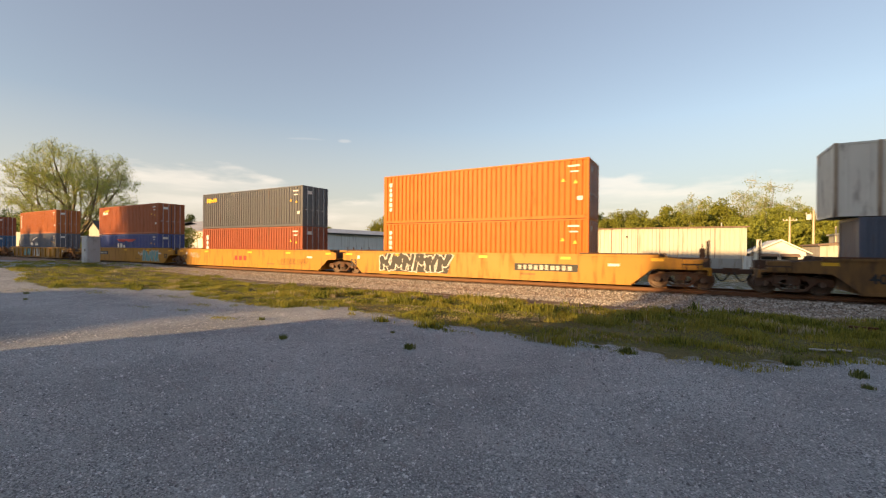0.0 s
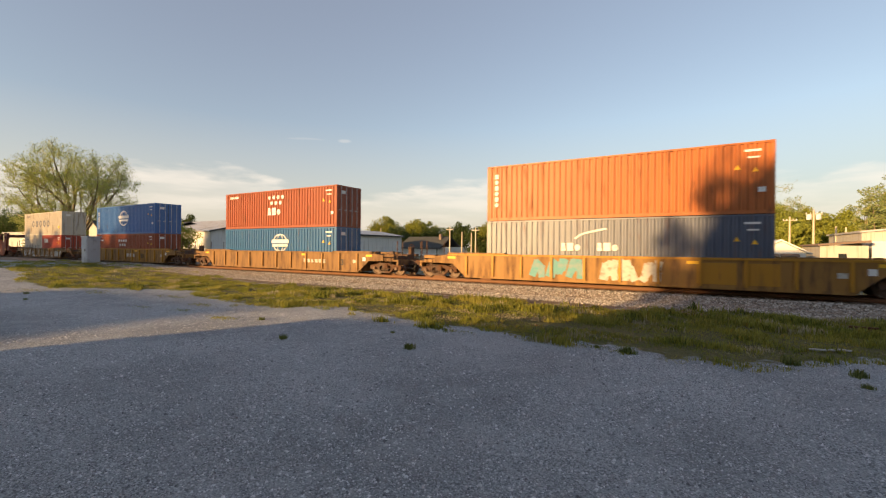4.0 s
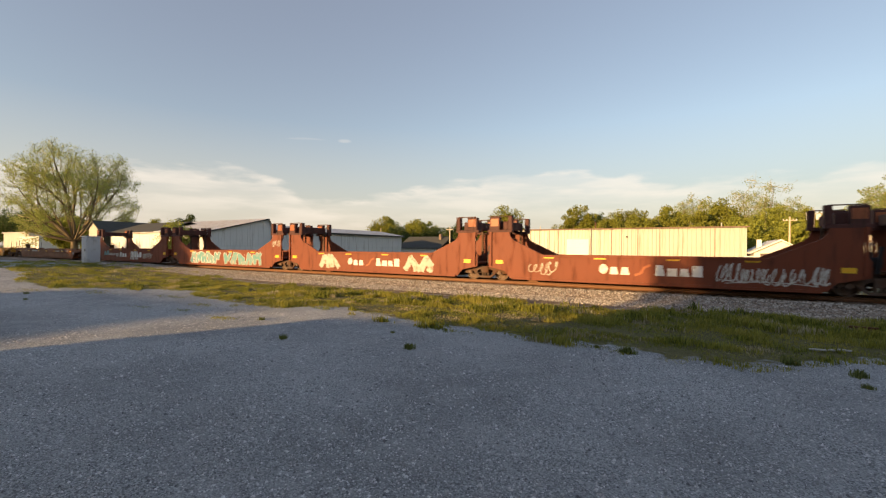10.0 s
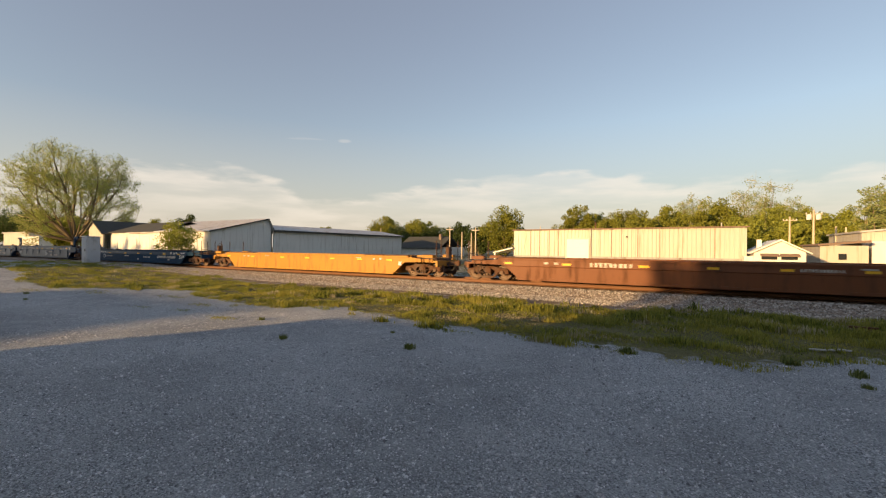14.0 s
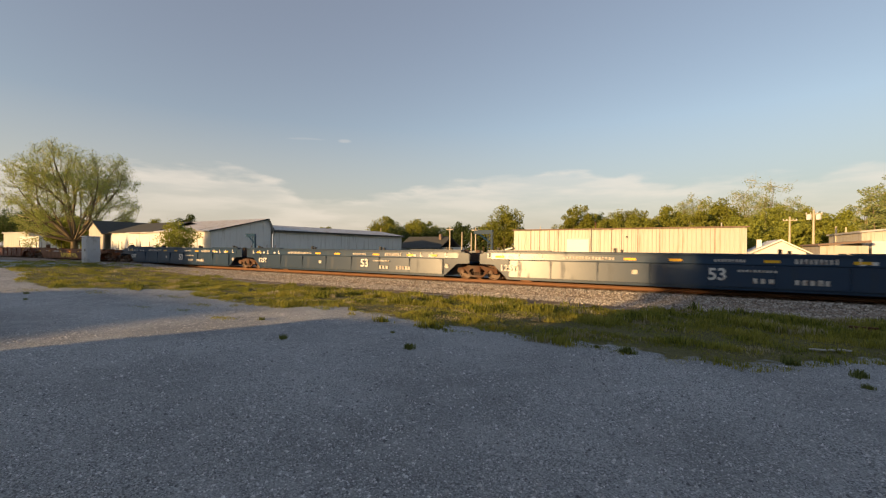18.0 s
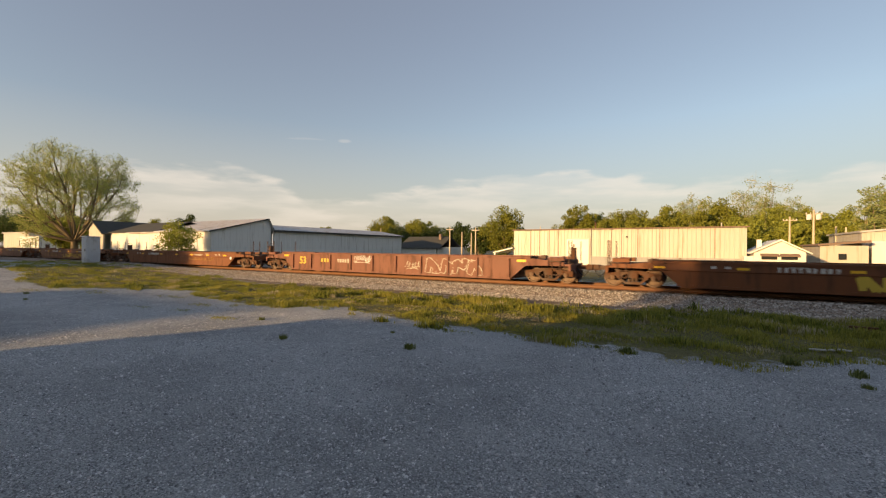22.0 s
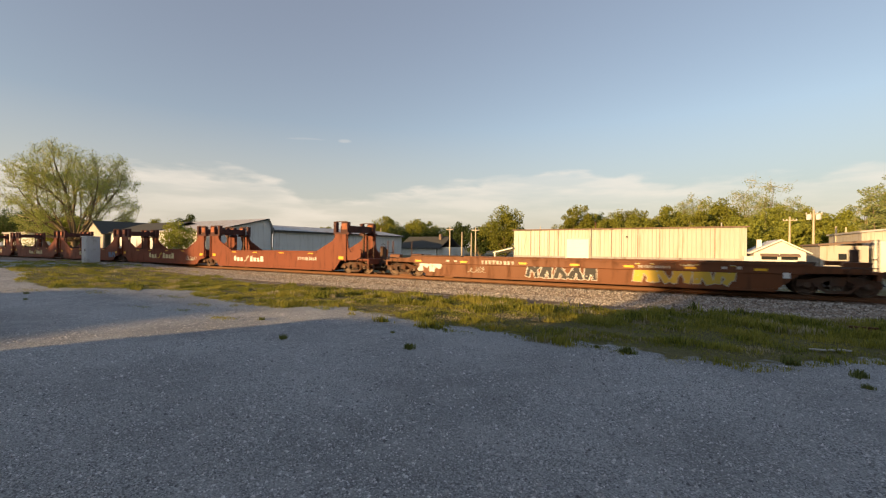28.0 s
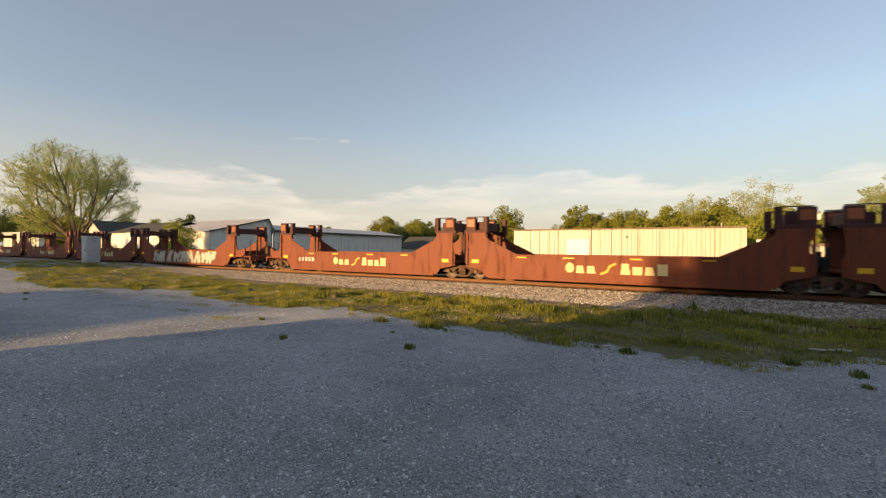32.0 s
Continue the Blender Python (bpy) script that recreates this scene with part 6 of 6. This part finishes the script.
on_train(container("container", "brick-red corrugated container with a white and yellow mark", "brick", marks=(blocks(2.25, 0.28, -5.3, 5, "white", gap=0.15), lambda t, L, h: part("marking", Build().prism([(-5.0, 2.5), (-4.0, 2.62), (-4.0, 2.42), (-5.0, 2.42)], -1.227, -1.221), M["yellow"], t), data_marks())), -48.1, 2.9)

# single ribbed yellow cars
for a, b, colr, lab in ((-62.0, -81.7, "ttx_dull", "weathered yellow ribbed well car with graffiti"), (-85.6, -105.3, "ttx_old", "grimy yellow ribbed well car"), (-109.4, -129.2, "ttx_dull", "weathered yellow ribbed well car")):
    u = car(well_car, a, b, "well_car", lab, colr, "c", "c", top=1.42, rib=1.45, first="r")
    placards(u, (-8.8, 2.9, 8.8), 1.42, 1.475)
    plate_row(u, [(8.4, 0.85, 0.24, 0.24, "white"), (7.6, 0.72, 0.3, 0.2, "silver")])
    if a == -62.0:
        graffiti(u, -4.2, 0.3, 2.6, 0.95, "teal", 1.465, 3, "teal", 3)
        graffiti(u, -0.9, 0.3, 2.7, 0.95, "silver", 1.465, 5, "silver", 3)
        part("marking", Build().box(3.0, 4.4, -1.471, -1.465, 0.32, 1.2).box(4.6, 5.8, -1.471, -1.465, 0.32, 1.2), M["ttx"], u)
    elif a == -85.6:
        letters("53", 0.4, M["black"], u, 6.4, 0.72, 1.475)
        mark_bar(u, 2.9, 0.66, 2.2, 0.26, "silver", 1.475, 6)
    else:
        mark_bar(u, 1.0, 0.62, 1.9, 0.34, "white", 1.475, 3)
        letters("53", 0.4, M["black"], u, 4.1, 0.72, 1.475)
on_train(container("container", "dark blue corrugated container with a white swoosh", "navy", h=2.905, marks=(blocks(1.55, 0.38, -2.2, 3, "white", gap=0.14), blocks(1.55, 0.38, -0.5, 3, "white", gap=0.14), swoosh(-1.5, 1.95, 1.4), data_marks())), -72.4, 0.29)
on_train(container("container", "faded orange corrugated container on top of a stack", "faded_orange", marks=tri), -72.4, 3.2)
on_train(container("container", "bright blue corrugated container with a white arc mark", "blue", h=2.86, marks=(globe(1.75, 0.5, 0.75), data_marks())), -95.9, 0.26)
on_train(container("container", "red-brown corrugated container with white stars", "rust_red", h=2.85, marks=(stars(2.3, 0.0, 0.34), blocks(1.25, 0.55, -0.9, 3, "white", gap=0.2), blocks(2.5, 0.2, -5.6, 6, "white", gap=0.2), data_marks())), -95.9, 3.125)
on_train(container("container", "red-brown corrugated container with white stars in the well", "rust_red", h=2.65, marks=(stars(1.95, -0.2, 0.34), blocks(2.0, 0.2, -5.6, 6, "white", gap=0.2), data_marks())), -119.6, 0.27)
on_train(container("container", "pale blue corrugated container with a white globe mark", "sky", marks=(globe(1.6, 0.0, 0.85), blocks(2.4, 0.2, -5.7, 8, "white", vertical=True, gap=0.15), data_marks())), -119.6, 2.925)
# short ribbed brown car
u = car(well_car, -133.3, -149.2, "well_car", "brown ribbed well car with white graffiti", "ttx_old", "c", "c", top=1.3, rib=1.5, first="r")
placards(u, (-6.6, 5.8), 1.3, 1.475)
graffiti(u, -5.9, 0.25, 4.6, 0.85, "white", 1.475, 33, None, 5)
graffiti(u, -1.1, 0.25, 5.6, 0.85, "silver", 1.475, 36, None, 4)
graffiti(u, 4.6, 0.3, 1.8, 0.7, "silver", 1.475, 38, "silver", 3)
b20 = (rings(1.05, 0.46, -2.1, 5, "navy", 0.98), blocks(2.1, 0.14, -2.4, 6, "navy", gap=0.3))
on_train(container("container", "beige short container with dark rings", "beige", 20 * FT, 2.591, marks=b20), -141.6 - 3.06, 0.36)
on_train(container("container", "bright red short corrugated container", "bright_red", 20 * FT, 2.591, marks=(rings(1.9, 0.5, -2.0, 1, "white", 0.4), blocks(1.9, 0.46, -1.75, 2, "white", gap=0.1), data_marks())), -141.6 + 3.06, 0.36)
on_train(container("container", "beige corrugated container with large dark rings", "beige", marks=(rings(1.5, 0.7, -3.0, 5, "navy", 1.25), blocks(2.5, 0.16, -5.4, 7, "navy", gap=0.3), lambda t, L, h: part("marking", Build().box(5.2, 5.55, -1.227, -1.221, 0.8, 1.1), M["yellow"], t))), -141.6, 2.96)

# two five-unit tower sets and the head of a third
TOWERS = ((-153.65, -169.45, "n", "c"), (-169.45, -185.05, "n", "j"), (-185.05, -200.8, "n", "j"), (-200.8, -216.55, "n", "j"), (-216.55, -231.8, "c", "j"),
          (-513.4, -529.55, "n", "c"), (-529.55, -545.0, "n", "j"), (-545.0, -560.75, "n", "j"), (-560.75, -576.3, "n", "j"), (-576.3, -591.6, "c", "j"),
          (-596.2, -612.2, "n", "c"), (-612.2, -627.8, "n", "j"), (-627.8, -643.4, "n", "j"), (-643.4, -659.0, "n", "j"))
for i, (a, b, l, r) in enumerate(TOWERS):
    lab = "red-oxide well car with tall stacking towers" + (" and teal graffiti" if i in (3, 10) else "")
    u = car(tower_car, a, b, "well_car", lab, None, l, r, seed=i)
    y = 1.445
    if i not in (3, 10):
        sea_marks(u, *{0: (-2.4, 0.9, "cream_mark", "brick"), 1: (0.1, 0.94, "white", "brick"), 2: (0.1, 0.94, "white", "brick"), 4: (0.1, 1.0, "white", "brick"), 5: (-2.75, 0.82, "white", "silver")}.get(i, (0.1,)))
    if i in (0, 5):
        mark_bar(u, 3.0, 0.8, 1.9, 0.24, y=y, n=10)
    if i == 0:
        graffiti(u, 0.9 + 1.6, 0.4, 0.0001 + 1.0, 0.5, "silver", y, 51, None, 2)
        graffiti(u, -5.9, 0.55, 1.6, 0.5, "silver", y, 52, None, 2)
    elif i == 1:
        graffiti(u, 2.75, 0.35, 3.6, 0.85, "stencil", y, 53, None, 9)
        graffiti(u, -5.3, 0.4, 1.5, 0.7, "silver", y, 54, None, 3)
    elif i == 2:
        graffiti(u, -4.4, 0.32, 1.9, 0.95, "silver", y, 55, "silver", 2)
        graffiti(u, 2.6, 0.32, 2.2, 0.95, "silver", y, 56, "silver", 2)
    elif i == 3:
        graffiti(u, -4.4, 0.28, 4.2, 1.0, "white", y, 57, "teal", 5)
        graffiti(u, 0.4, 0.28, 4.6, 1.0, "silver", y, 58, "teal", 5)
        graffiti(u, 6.3, 1.7, 0.9, 0.5, "silver", y, 59, None, 3)
    elif i == 4:
        mark_bar(u, -4.5, 0.7, 2.1, 0.26, y=y, n=10)
        graffiti(u, 0.3, 0.35, 1.4, 0.8, "white", y, 60, "silver", 3)
        graffiti(u, 2.6, 0.45, 1.8, 0.6, "silver", y, 61, None, 5)
        graffiti(u, -5.6, 0.7, 1.3, 0.5, "teal", y, 62, "teal", 2)
        graffiti(u, -2.7, 0.5, 1.2, 0.5, "silver", y, 66, None, 4)
    elif i == 6:
        graffiti(u, 4.4, 0.48, 1.5, 0.42, "silver", y, 67, None, 4)
    elif i == 7:
        graffiti(u, 5.2, 0.5, 1.5, 0.55, "blue", y, 63, "blue", 2)
    elif i == 9:
        mark_bar(u, -5.3, 0.75, 1.6, 0.28, y=y, n=5)
    elif i == 10:
        graffiti(u, -5.0, 0.26, 10.0, 1.05, "teal", y, 64, "silver", 9)

# brown smooth-sided cars
FECS = ((-235.9, -255.8, "fec"), (-260.0, -279.6, "ttx"), (-283.7, -303.3, "fecblue"), (-370.9, -390.3, "fec"), (-418.4, -438.3, "fec"), (-442.1, -461.4, "fec"),
        (-465.3, -485.5, "fec"), (-489.6, -509.5, "fec"))
for i, (a, b, colr) in enumerate(FECS):
    lab = {"fec": "red-brown smooth-sided empty well car", "ttx": "yellow smooth-sided empty well car", "fecblue": "dark blue smooth-sided empty well car"}[colr]
    if i in (3, 5, 7):
        lab += " with graffiti"
    u = car(well_car, a, b, "well_car", lab, colr, "c", "c", top=1.24 if colr != "fecblue" else 1.3, first="r")
    placards(u, (-8.6, -5.6, -2.2, 0.4, 2.8, 5.2, 7.6), 1.24, 1.5, w=0.42, hh=0.1, drop=0.32)
    plate_row(u, [(8.4, 0.66, 0.22, 0.22, "white"), (-3.9, 1.04, 0.5, 0.05, "silver"), (5.1, 1.04, 0.5, 0.05, "silver"), (-6.6, 0.96, 0.2, 0.1, "stencil"), (-6.1, 0.96, 0.2, 0.1, "stencil"), (6.4, 0.96, 0.2, 0.1, "stencil"), (6.9, 0.96, 0.16, 0.12, "stencil")], 1.5)
    if colr == "fec":
        mark_bar(u, -4.5, 0.88, 1.9, 0.2, y=1.5, n=9)
        mark_bar(u, 3.2, 0.92, 1.3, 0.12, "silver", y=1.5, n=12)
    if i == 2:
        mark_bar(u, 3.9, 0.58, 3.2, 0.24, y=1.465, n=17)
        letters("53", 0.36, M["white"], u, 7.9, 0.72, 1.465)
        mark_bar(u, 1.3, 0.58, 1.3, 0.13, y=1.465, n=9)
        mark_bar(u, -6.5, 0.58, 1.4, 0.13, y=1.465, n=11)
        ring = [(-6.9 + 0.2 * math.cos(0.5236 * k), 0.62 + 0.17 * math.sin(0.5236 * k)) for k in range(13)]
        part("marking", Build().stroke(ring, 0.07, -1.465), M["white"], u)
        plate_row(u, [(x, z, 0.22, 0.12, "white") for x, z in ((-8.2, 1.02), (-7.5, 1.02), (-7.1, 0.98), (-6.6, 1.0), (6.4, 1.02), (6.9, 0.98), (7.3, 1.02), (8.1, 1.0), (8.5, 1.02))], 1.5)
        plate_row(u, [(0.3, 0.36, 0.3, 0.11, "stencil"), (-2.0, 0.66, 0.9, 0.1, "stencil"), (5.9, 0.4, 0.3, 0.1, "stencil")])
    if i == 3:
        graffiti(u, -2.3, 0.28, 4.7, 0.6, "gold", 1.465, 72, "gold", 6)
        letters("53", 0.36, M["silver"], u, 5.5, 0.66, 1.465)
    if i == 4:
        graffiti(u, 2.4, 0.52, 3.6, 0.3, "ttx_dull", 1.465, 79, None, 7)
    if i == 5:
        graffiti(u, -7.2, 0.3, 5.0, 0.5, "ttx_dull", 1.465, 73, None, 8)
        graffiti(u, -1.5, 0.25, 5.2, 0.55, "gold", 1.465, 74, None, 9)
        graffiti(u, 4.1, 0.3, 1.3, 0.5, "gold", 1.465, 78, None, 3)
    if i == 7:
        graffiti(u, -8.6, 0.35, 1.5, 0.7, "silver", 1.465, 75, "white", 2)
        graffiti(u, -2.0, 0.25, 3.5, 0.75, "white", 1.465, 76, "black", 5)
        graffiti(u, 3.0, 0.28, 3.7, 0.85, "silver", 1.465, 77, "gold", 5)
        graffiti(u, -5.4, 0.4, 1.0, 0.4, "silver", 1.465, 70, None, 2)

# ribbed brown car
u = car(well_car, -394.2, -414.6, "well_car", "dull brown ribbed empty well car with graffiti", "fec_rib", "c", "c", top=1.32, rib=1.7, first="r")
letters("53", 0.5, M["gold"], u, -7.2, 0.78, 1.475)
mark_bar(u, -5.4, 0.72, 0.8, 0.26, "gold", 1.475, 3)
mark_bar(u, -3.9, 0.72, 1.1, 0.26, "silver", 1.475, 5)
graffiti(u, -2.5, 0.7, 1.5, 0.55, "white", 1.475, 81, None, 5)
graffiti(u, 1.6, 0.45, 1.1, 0.5, "silver", 1.475, 82, None, 4)
graffiti(u, 3.1, 0.25, 3.6, 0.9, "silver", 1.475, 83, "fec_rib", 4)
placards(u, (-8.9, 8.9), 1.32, 1.475)

# three-unit dark blue set with panelled sides
for a, b, l, r in ((-307.9, -327.3, "j", "c"), (-327.3, -347.35, "j", "n"), (-347.35, -366.8, "c", "n")):
    u = car(well_car, a, b, "well_car", "dark blue panelled empty well car with white stencils", "fecpanel", l, r, top=1.58, rib=2.2, first="r" if r == "c" else "")
    x53 = 1.4 if r == "c" else 2.3 if l == "j" else 0.8
    letters("53", 0.5, M["white"], u, x53, 0.72, 1.545)
    letters("125T", 0.34, M["white"], u, -7.7, 0.7, 1.545)
    mark_bar(u, x53 + 1.2, 0.42, 0.75, 0.22, "white", 1.545, 3)
    mark_bar(u, x53 + 2.5, 0.42, 1.1, 0.22, "white", 1.545, 5)
    mark_bar(u, x53 + 0.7, 0.86, 1.3, 0.1, "white", 1.545, 10)
    mark_bar(u, -4.9, 1.24, 2.4, 0.15, "white", 1.5, 16)
    mark_bar(u, 1.3, 1.25, 1.1, 0.12, "white", 1.5, 9)
    mark_bar(u, 3.9, 1.22, 1.3, 0.2, "white", 1.5, 9)
    placards(u, (-8.2, -1.9, -0.1, 3.2, 5.8, 7.4), 1.58, 1.5, 0.5, 0.11, drop=0.34)
    plate_row(u, [(x, 1.22, 0.2, 0.12, "white") for x in (-7.6, -6.4, 6.1, 7.2)] + [(-1.7, 0.6, 0.22, 0.22, "silver"), (8.3, 0.6, 0.2, 0.22, "stencil")], 1.5)
    b_ = Build()
    for x in (-8.9, -8.1, -7.2, -6.0, 5.7, 6.5, 7.3, 8.2):      # upright ticks along the top band
        b_.box(x, x + 0.06, -1.506, -1.5, 1.2, 1.46).box(x + 0.06, x + 0.18, -1.506, -1.5, 1.2, 1.26)
    part("stencil", b_, M["white"], u)
    for x in (-8.4, -2.6, 3.4, 8.2):
        part("deck_bracket", Build().box(x, x + 0.12, -1.45, -1.3, 1.58, 1.78).box(x + 0.3, x + 0.4, -1.45, -1.3, 1.58, 1.72), M["black"], u)
    hs = abs(a - b) / 2
    for s in (-1, 1):
        if s * (hs - 0.9) < 0 and l == "c" or s > 0 and r == "n":
            continue
        x = s * (hs - 0.9)
        rk = part("end_rack", Build().box(x - 0.06, x + 0.06, -1.25, -1.13, 1.5, 2.72).box(min(x, x + s * 1.05), max(x, x + s * 1.05), -1.25, -1.13, 2.5, 2.72), M["fecblue"], u, "dark blue bracket over the joint")
        part("strut", Build().rod((x, -1.19, 1.95), (x + s * 0.8, -1.19, 2.55), 0.05, 6), M["fecblue"], rk)
        part("rung", Build().box(x - 0.2, x - 0.06, -1.24, -1.2, 1.75, 1.79).box(x - 0.2, x - 0.06, -1.24, -1.2, 2.0, 2.04).box(x - 0.2, x - 0.06, -1.24, -1.2, 2.25, 2.29).box(x - 0.24, x - 0.2, -1.24, -1.2, 1.58, 2.5), M["fecblue"], rk)


def motions():
    """The train rolls by at a steady pace; every wheelset turns with it."""
    run = 32.0 * SPEED
    for t, s, z in MOVING:
        walk(t, [(0.0, pose(s, 0, z)), (32.0, pose(s + run, 0, z))])
    keyed = {}
    for w in WHEELSETS:
        dx = round(w.matrix_basis.translation.x, 2)
        if dx not in keyed:
            walk(w, [(i / FPS, pose(dx, 0, R_WHEEL) @ Matrix.Rotation(SPEED * i / FPS / R_WHEEL, 4, "Y")) for i in range(32 * FPS + 1)])
            keyed[dx] = w.animation_data
        else:
            w.rotation_mode = "QUATERNION"
            w.animation_data_create()
            w.animation_data.action = keyed[dx].action
            w.animation_data.action_slot = keyed[dx].action_slot


motions()
